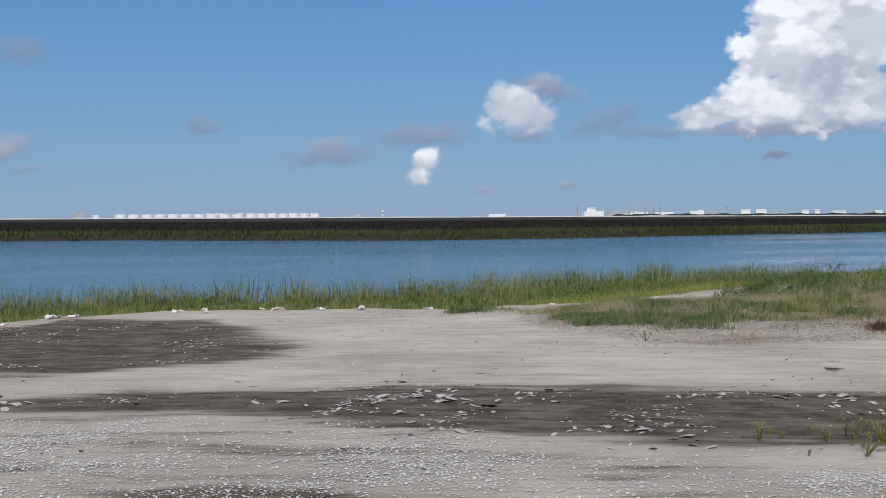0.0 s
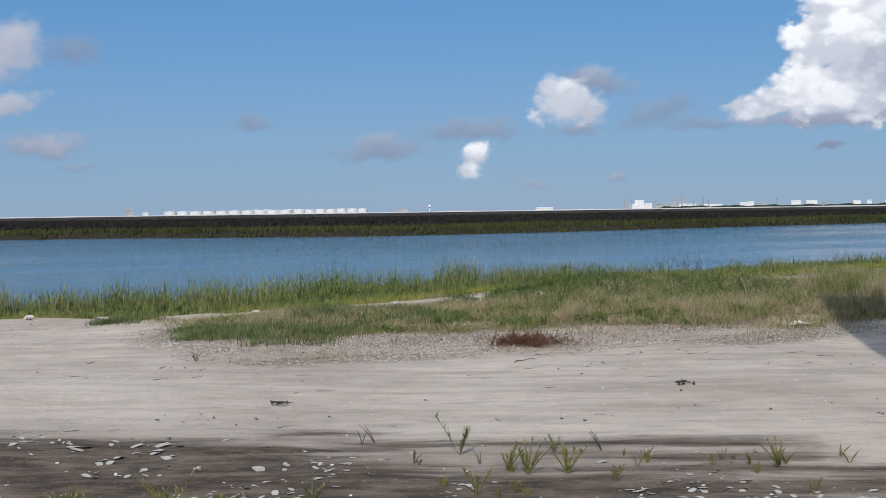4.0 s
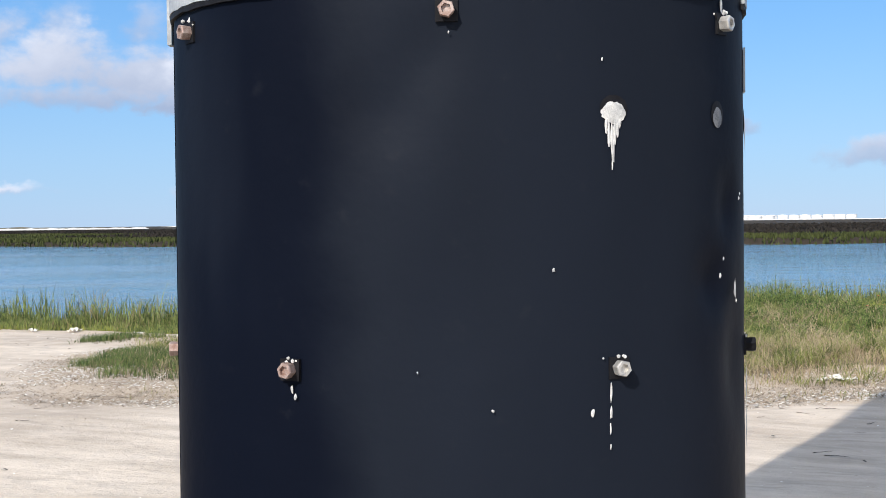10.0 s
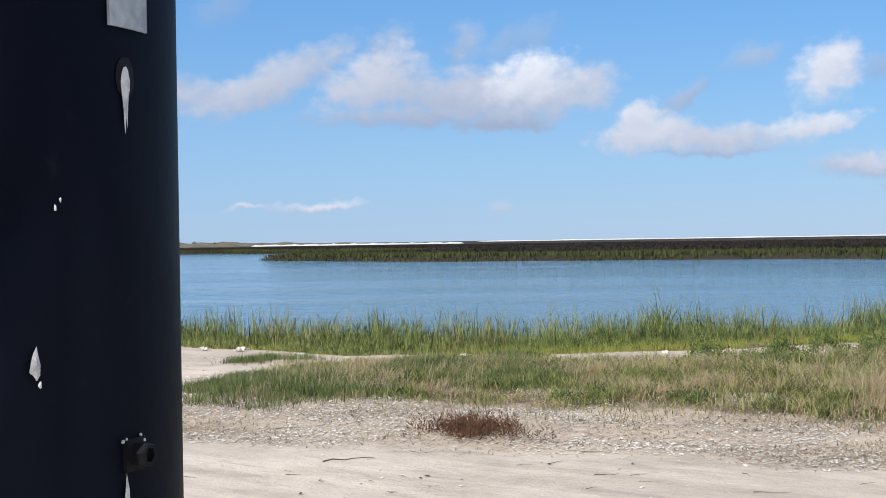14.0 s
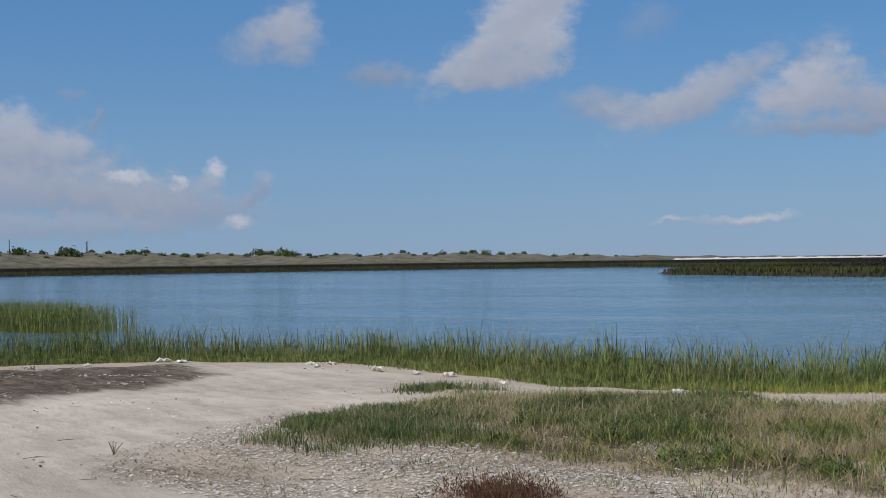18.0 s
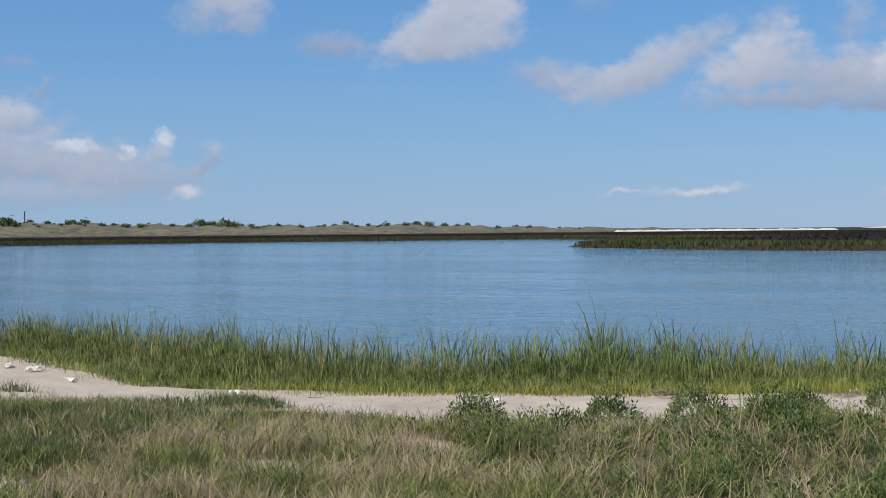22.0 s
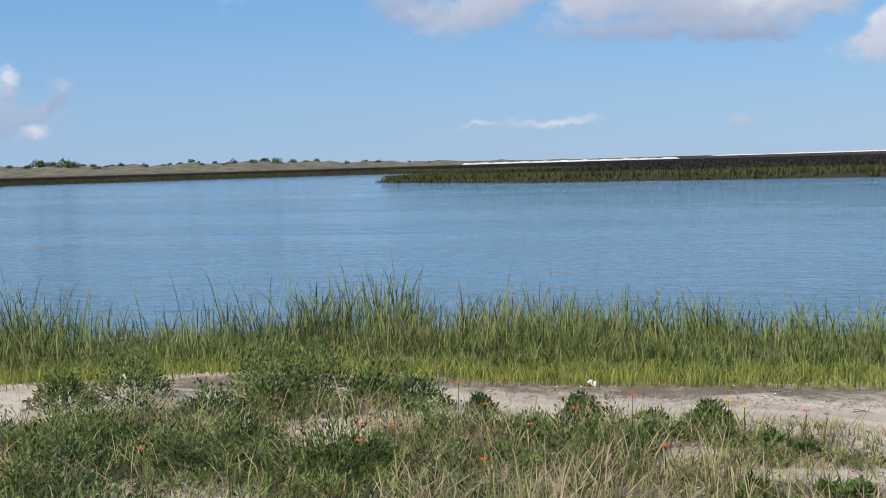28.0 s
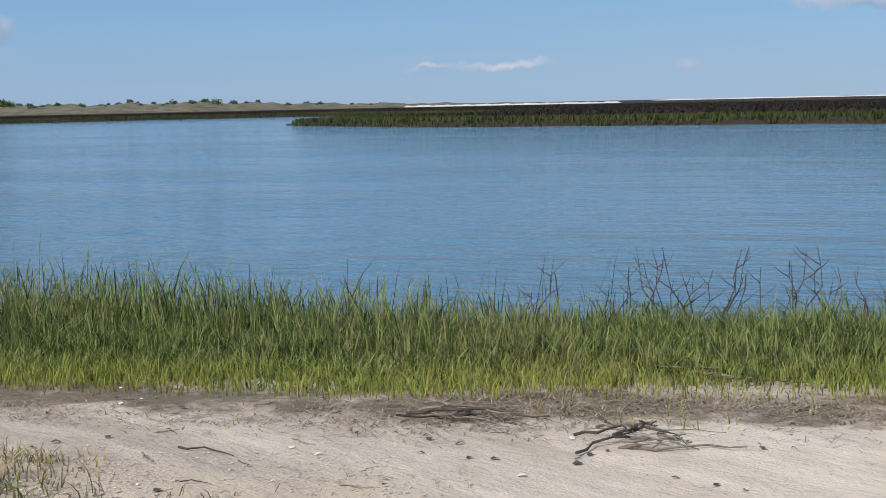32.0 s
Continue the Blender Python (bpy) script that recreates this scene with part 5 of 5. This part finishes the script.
chips("scattered_shells", 2600, -9, 16, 8, 36, lambda x, y: (line_distance(x, y, SHORE, False) < 0.3) * 0.6, 0.012, 0.04, SHELL, "single small shells on the sand", "shells")
chips("clods", 5000, -9, 15, 8, 36, lambda x, y: (line_distance(x, y, SHORE, False) < 0.2) * smooth(wobble(x, y, 1.8), -0.1, 0.8) * 0.8, 0.012, 0.05, DARKTWIG, "dark crumbs of weed and soil on the sand", "debris", 0.002, 0.5)
x, y = scatter(60000, 0, 15, 17.5, 36.5, lambda x, y: np.maximum(inside(LITTER_EDGE)(x, y), 0.5 * inmeadow(x, y)) + 0.8 * smooth(-np.abs(line_distance(x, y, SHORE, False) + 0.5), -0.9, -0.2) * smooth(x, 5, 9))
blades("plant_litter", x, y, height(x, y) + 0.004, RNG.uniform(0.01, 0.05, len(x)), RNG.uniform(0.004, 0.01, len(x)), RNG.uniform(2.0, 9.0, len(x)), TWIG, "dry broken stems lying as wrack on the sand", "plant litter")

WRACK = simple("brown_dried_wrack", (0.13, 0.10, 0.07), (0.44, 0.35, 0.25), 20.0, 0.9)
x, y = scatter(160000, -2, 15, 17.5, 37, lambda x, y: 0.6 * inside(LITTER_EDGE)(x, y) * smooth(wobble(x, y, 2.0), -0.3, 0.4) + smooth(-np.abs(line_distance(x, y, SHORE, False) + 0.35 + 0.3 * wobble(x, y, 1.2)), -0.8, -0.1) * smooth(wobble(x, y, 1.7), -0.2, 0.5) * smooth(x, 3, 8))
blades("dried_wrack", x, y, height(x, y) + 0.004, RNG.uniform(0.012, 0.05, len(x)), RNG.uniform(0.006, 0.014, len(x)), RNG.uniform(1.0, 5.0, len(x)), WRACK, "brown dried wrack strewn along the tide line", "plant litter", short=True)

x, y = scatter(150000, 5, 17, 29, 38, lambda x, y: smooth(-np.abs(line_distance(x, y, SHORE, False) + 0.4 + 0.35 * wobble(x, y, 1.2)), -0.9, -0.1) * smooth(wobble(x, y, 1.7), -0.4, 0.5) * 0.7 + 0.25 * inside(LITTER_B)(x, y) * smooth(wobble(x, y, 2.4), -0.2, 0.4))
blades("tide_wrack", x, y, height(x, y) + 0.005, RNG.uniform(0.012, 0.04, len(x)), RNG.uniform(0.006, 0.013, len(x)), RNG.uniform(1.2, 4.5, len(x)), WRACK, "brown broken stems and wrack below the cordgrass", "plant litter", short=True)
chips("shell_crust", 20000, 9.6, 16, 30, 34.5, lambda x, y: np.maximum(inside(LITTER_B)(x, y), 0.8 * inside(BANK_END)(x, y)), 0.006, 0.022, CRUST, "pale shell crumbs on the bare bank", "shells")
x, y = scatter(9000, 5, 16, 30, 37, lambda x, y: smooth(-np.abs(line_distance(x, y, SHORE, False) + 0.35), -0.7, -0.1) * smooth(wobble(x, y, 2.1), 0.0, 0.5))
blades("sparse_shoots", x, y, height(x, y) - 0.005, RNG.uniform(0.05, 0.16, len(x)), RNG.uniform(0.005, 0.011, len(x)), RNG.uniform(0.2, 1.0, len(x)), LOWGREEN, "sparse green shoots in the wrack below the cordgrass", "plants", short=True)

x, y = scatter(46000, 1, 13, 17.8, 22.5, lambda x, y: inside(LITTER_EDGE)(x, y) * (0.15 + 0.85 * smooth(wobble(x, y, 2.2), -0.1, 0.5)) * 0.8)
blades("bank_wrack", x, y, height(x, y) + 0.005, RNG.uniform(0.012, 0.045, len(x)), RNG.uniform(0.006, 0.014, len(x)), RNG.uniform(1.2, 4.5, len(x)), WRACK, "brown broken stems matted on the shell bank", "plant litter", short=True)


def branch(length, radius, bends, rng):
    """A crooked tapering bar along x from its middle."""
    pts, radii = [], []
    for i in range(bends + 1):
        k = i / bends
        pts.append(((k - 0.5) * length, rng.uniform(-0.08, 0.08) * length, rng.uniform(0.0, 0.03) * length + radius))
        radii.append(radius * (1.0 - 0.6 * k))
    return tube(bmesh.new(), pts, radii, 6)


rng = random.Random(4)
STICKS = []
for i in range(5):
    bm = branch(rng.uniform(0.2, 0.45), rng.uniform(0.004, 0.008), 5, rng)
    me = bpy.data.meshes.new("stick")
    bm.to_mesh(me)
    bm.free()
    me.materials.append(TWIG if i % 2 else DARKTWIG)
    STICKS.append(me)


def stick(x, y, turn, size=1.0, kind=None):
    ob = new("stick", STICKS[rng.randrange(5) if kind is None else kind])
    ob.matrix_world = Matrix.Translation((x, y, height_at(x, y) + 0.002)) @ Matrix.Rotation(turn, 4, "Z") @ Matrix.Scale(size, 4)
    tagged(ob, "thin weathered driftwood stick lying on the sand", "stick", "sticks on the sand")


for x0, x1, y0, y1, n in ((1.5, 11.5, 16.6, 18.6, 44), (-4, 3.5, 19, 24.5, 22), (8, 14, 33.2, 35.8, 34), (2, 7, 26.5, 30.5, 12), (0, 8, 13.5, 16, 12), (3.5, 12, 18.6, 20.6, 34)):
    for _ in range(n):
        stick(rng.uniform(x0, x1), rng.uniform(y0, y1), rng.gauss(0.4, 0.7), rng.uniform(0.2, 0.75))


def driftwood(x, y, spread, count, label, mat=TWIG, rise=0.12, seed=1):
    """A heap of crooked branches, each a part."""
    r = random.Random(seed)
    t = empty("driftwood_heap", x, y, height_at(x, y), label, "driftwood", "driftwood heaps")
    for i in range(count):
        bm = branch(r.uniform(0.35, 0.9) * spread, r.uniform(0.004, 0.011), 7, r)
        bm.transform(Matrix.Translation((r.gauss(0, 0.16) * spread, r.gauss(0, 0.10) * spread, r.uniform(0, rise * 0.6)))
                     @ Matrix.Rotation(r.uniform(-0.6, 2.0), 4, "Z") @ Matrix.Rotation(r.gauss(0, 0.14), 4, "Y"))
        part("branch", bm, mat if i % 3 else DARKTWIG, t)
    return t


driftwood(14.05, 35.5, 0.75, 16, "heap of grey driftwood branches on the sand", seed=3)
driftwood(12.95, 35.2, 0.75, 15, "heap of grey driftwood branches beside the cordgrass", seed=6)
driftwood(13.2, 37.2, 0.8, 5, "pale forked branch lying in the cordgrass", seed=9)
driftwood(5.35, 29.6, 0.8, 6, "bleached driftwood on the sand lane", seed=12)
driftwood(0.16, 27.6, 0.75, 34, "dark heap of washed-up reed wrack in the cordgrass", DARKTWIG, 0.5, seed=15)
driftwood(8.44, 15.95, 0.2, 12, "small dark clump of dried seaweed on the sand", DARKTWIG, 0.05, seed=18)
driftwood(4.5, 14.9, 0.2, 8, "small dark clump of dried seaweed on the sand", DARKTWIG, 0.04, seed=21)
stick(12.6, 33.75, 0.3, 1.4, 0)
stick(6.9, 18.2, 0.9, 1.3, 2)


def snag(x, y, tall, count, seed):
    """A dead shrub: bare dark stems that fork, standing at the water's edge."""
    r = random.Random(seed)
    t = empty("dead_shrub", x, y, height_at(x, y) - 0.05, "bare dark dead shrub standing in the cordgrass at the water", "dead shrub", "dead shrubs")
    for i in range(count):
        a, h = r.uniform(0, 6.283), tall * r.uniform(0.55, 1.0)
        bx, by = r.gauss(0, 0.2), r.gauss(0, 0.2)
        pts = [(bx, by, 0)]
        for k in range(1, 6):
            pts.append((bx + math.cos(a) * 0.07 * k * h + r.gauss(0, 0.03), by + math.sin(a) * 0.07 * k * h + r.gauss(0, 0.03), h * k / 5))
        stem = part("stem", tube(bmesh.new(), pts, [0.0085 - 0.0012 * k for k in range(6)], 5), DARKTWIG, t)
        for k in (2, 3, 4):
            q, b_ = Vector(pts[k]), r.uniform(0, 6.283)
            end = q + Vector((math.cos(b_) * 0.16, math.sin(b_) * 0.16, 0.12)) * tall
            part("twig", tube(bmesh.new(), [q, (q + end) / 2 + Vector((0, 0, -0.01)), end], [0.0045, 0.0035, 0.002], 4), DARKTWIG, stem)


for i, (x, y, tall, count) in enumerate(((11.4, 39.1, 0.9, 7), (11.9, 39.4, 1.0, 8), (12.4, 39.8, 0.95, 7), (10.9, 38.8, 0.8, 5), (13.1, 40.0, 0.8, 6), (8.6, 36.9, 0.75, 4), (-6.0, 28.5, 0.75, 5), (-7.3, 28.3, 0.8, 5),
                                         (-8.6, 28.1, 0.8, 5), (-4.6, 28.6, 0.8, 4), (-26.0, 26.4, 1.1, 9), (1.8, 29.8, 0.7, 4))):
    snag(x, y, tall, count, 40 + i)


def weed(x, y, tall, count, mat, label, seed, leafy=14):
    """A single plant on the sand: thin stems with narrow leaves up their length."""
    r = np.random.default_rng(seed)
    z = height_at(x, y)
    t = empty("weed_plant", x, y, z, label, "plant", "single plants on the sand")
    for _ in range(count):
        a, lean, h = r.uniform(0, 6.283), r.uniform(0.2, 1.0), tall * r.uniform(0.5, 0.9)
        top = Vector((math.cos(a) * lean * h, math.sin(a) * lean * h, h))
        stem = part("stem", tube(bmesh.new(), [(0, 0, -0.01), top * 0.5 + Vector((0, 0, 0.01)), top], [0.004, 0.003, 0.0015], 4), DARKTWIG if leafy < 8 else mat, t)
        k = r.uniform(0.12, 1.0, leafy)
        d = r.uniform(0, 6.283, leafy)
        base = np.outer(k, np.array(top))
        l = tall * r.uniform(0.08, 0.19, leafy)
        tip = base + np.stack([np.cos(d) * l * 0.7, np.sin(d) * l * 0.7, l * 0.75], 1)
        side = np.stack([-np.sin(d), np.cos(d), np.zeros(leafy)], 1) * (0.085 * l)[:, None]
        v = np.stack([base, (base + tip) / 2 - side, tip, (base + tip) / 2 + side], 1).reshape(-1, 3)
        me = raw_mesh("leaves", v, np.arange(4 * leafy).reshape(-1, 4), mat)
        attr(me, "along", np.full(4 * leafy, 0.8))
        new("leaves", me).parent = stem
    return t


YELLOW = leaf_material("yellow_green_leaves", (0.20, 0.18, 0.06), (0.19, 0.22, 0.05), (0.33, 0.33, 0.09), (0.38, 0.30, 0.15), 0.25)
for i, (x, y, tall, count, mat) in enumerate(((6.27, 12.36, 0.30, 4, MEADOW), (6.75, 11.6, 0.26, 9, YELLOW), (6.62, 11.75, 0.22, 8, YELLOW), (7.02, 11.6, 0.24, 8, YELLOW), (6.97, 12.4, 0.16, 6, MEADOW), (7.32, 12.43, 0.19, 4, TWIG),
                                              (8.48, 11.8, 0.22, 8, YELLOW), (8.3, 11.9, 0.12, 5, YELLOW), (5.5, 12.86, 0.22, 2, DARKTWIG), (5.6, 12.9, 0.18, 2, DARKTWIG), 
                                              (6.42, 11.0, 0.22, 4, YELLOW), (2.56, 10.35, 0.22, 4, YELLOW), (3.1, 10.35, 0.16, 6, YELLOW), (3.37, 10.5, 0.24, 5, YELLOW), (3.5, 10.25, 0.26, 8, YELLOW), (4.1, 10.2, 0.24, 7, YELLOW),
                                              (4.6, 10.5, 0.26, 8, YELLOW), (3.9, 10.7, 0.2, 6, YELLOW), (5.0, 10.3, 0.22, 7, YELLOW), (5.4, 10.8, 0.2, 6, MEADOW), (3.2, 9.7, 0.2, 6, YELLOW), (2.9, 18.4, 0.14, 5, MEADOW),
                                              (7.6, 12.0, 0.1, 4, YELLOW), (9.0, 12.2, 0.1, 4, YELLOW))):
    weed(x, y, tall, count, mat, "single yellow-green weed growing on the bare mud" if mat is YELLOW else "thin dry weed standing on the sand", 100 + i, 5 if mat in (DARKTWIG, TWIG) else 44)

for i in range(44):
    near = i % 2
    x, y = (rng.uniform(2.4, 5.8), rng.uniform(9.5, 10.9)) if near else (rng.uniform(5.8, 9.2), rng.uniform(10.9, 12.3))
    weed(x, y, rng.uniform(0.05, 0.14), rng.randrange(3, 9), YELLOW if i % 3 else MEADOW, "single yellow-green weed growing on the bare mud" if i % 3 else "thin dry weed standing on the sand", 300 + i, 34)

PETAL = simple("red_petals", (0.42, 0.05, 0.02), (0.60, 0.10, 0.03), 60.0, 0.6)
GOLD = simple("yellow_petals", (0.60, 0.42, 0.03), (0.75, 0.55, 0.05), 60.0, 0.6)
for i, (x, y) in enumerate(((11.15, 31.24), (11.73, 31.37), (11.85, 31.73), (12.62, 32.29), (12.17, 32.2), (11.71, 31.03), (10.94, 30.7), (10.75, 30.61), (10.57, 31.56), (12.41, 32.01), (11.4, 30.1), (12.0, 30.4), (12.5, 31.2), (10.6, 29.3))):
    r = random.Random(60 + i)
    t = empty("flower", x, y, height_at(x, y), "small red wild flower among the herbs", "flower", "wild flowers")
    h = r.uniform(0.18, 0.28)
    part("stem", tube(bmesh.new(), [(0, 0, 0), (0.01, 0, h)], [0.003, 0.002], 4), HERB, t)
    bm = bmesh.new()
    mid = bm.verts.new((0.01, 0, h + 0.004))
    rim = [bm.verts.new((0.01 + math.cos(k * 0.5236) * (0.026 if k % 2 else 0.016), math.sin(k * 0.5236) * (0.026 if k % 2 else 0.016), h + (0.010 if k % 2 else 0.002))) for k in range(12)]
    for k in range(12):
        bm.faces.new((mid, rim[k], rim[(k + 1) % 12]))
    part("petals", bm, GOLD if i % 5 == 4 else PETAL, t)


def debris_piece(x, y, size, seed, label):
    """A crumpled pale flake of washed-up litter."""
    r = random.Random(seed)
    bm = bmesh.new()
    bmesh.ops.create_grid(bm, x_segments=5, y_segments=3, size=0.5)
    for v in bm.verts:
        v.co = Vector((v.co.x * size, v.co.y * size * 0.45, r.uniform(0.0, 0.28) * size))
    bm.transform(Matrix.Rotation(r.uniform(0, 6.283), 4, "Z"))
    bmesh.ops.solidify(bm, geom=bm.faces[:], thickness=0.006)
    ob = part("litter_scrap", bm, SHELL, None)
    ob.location = (x, y, height_at(x, y) + 0.01)
    return tagged(ob, label, "litter", "washed-up scraps")


for i, (x, y, size) in enumerate(((-6.9, 22.7, 0.28), (-6.6, 22.9, 0.2), (-5.1, 24.6, 0.22), (-4.6, 24.7, 0.25), (-4.5, 24.4, 0.16), (-3.5, 24.9, 0.18), (-3.2, 24.8, 0.28), (-2.4, 25.0, 0.2), (-1.6, 25.1, 0.26),
                                  (-7.4, 21.5, 0.18), (-7.6, 20.6, 0.2), (-0.3, 25.1, 0.18), (6.4, 31.4, 0.13), (9.8, 33.7, 0.16), (2.2, 26.1, 0.17), (4.6, 27.9, 0.2))):
    debris_piece(x, y, size, 200 + i, "pale washed-up scrap lying on the sand")
for i, (x, y, size) in enumerate(((11.0, 21.85, 0.20), (10.86, 21.8, 0.13), (11.12, 21.9, 0.12))):
    debris_piece(x, y, size, 240 + i, "crumpled white plastic scrap caught in the grass")


def utility_pole(bearing, distance, tall):
    """A slim pole with a short crossarm on the dunes."""
    p = afar(bearing, distance, 5.0)
    t = empty("utility_pole", *p, "thin dark wooden utility pole on the dune ridge", "pole", "poles on the dunes")
    part("shaft", tube(bmesh.new(), [(0, 0, 0), (0, 0, tall)], [0.32, 0.24], 8), DARKTWIG, t)
    part("crossarm", box(bmesh.new(), -0.8, 0.8, -0.12, 0.12, tall - 1.0, tall - 0.75), DARKTWIG, t)


utility_pole(74.95, 900, 13.5)
utility_pole(71.8, 900, 12.0)
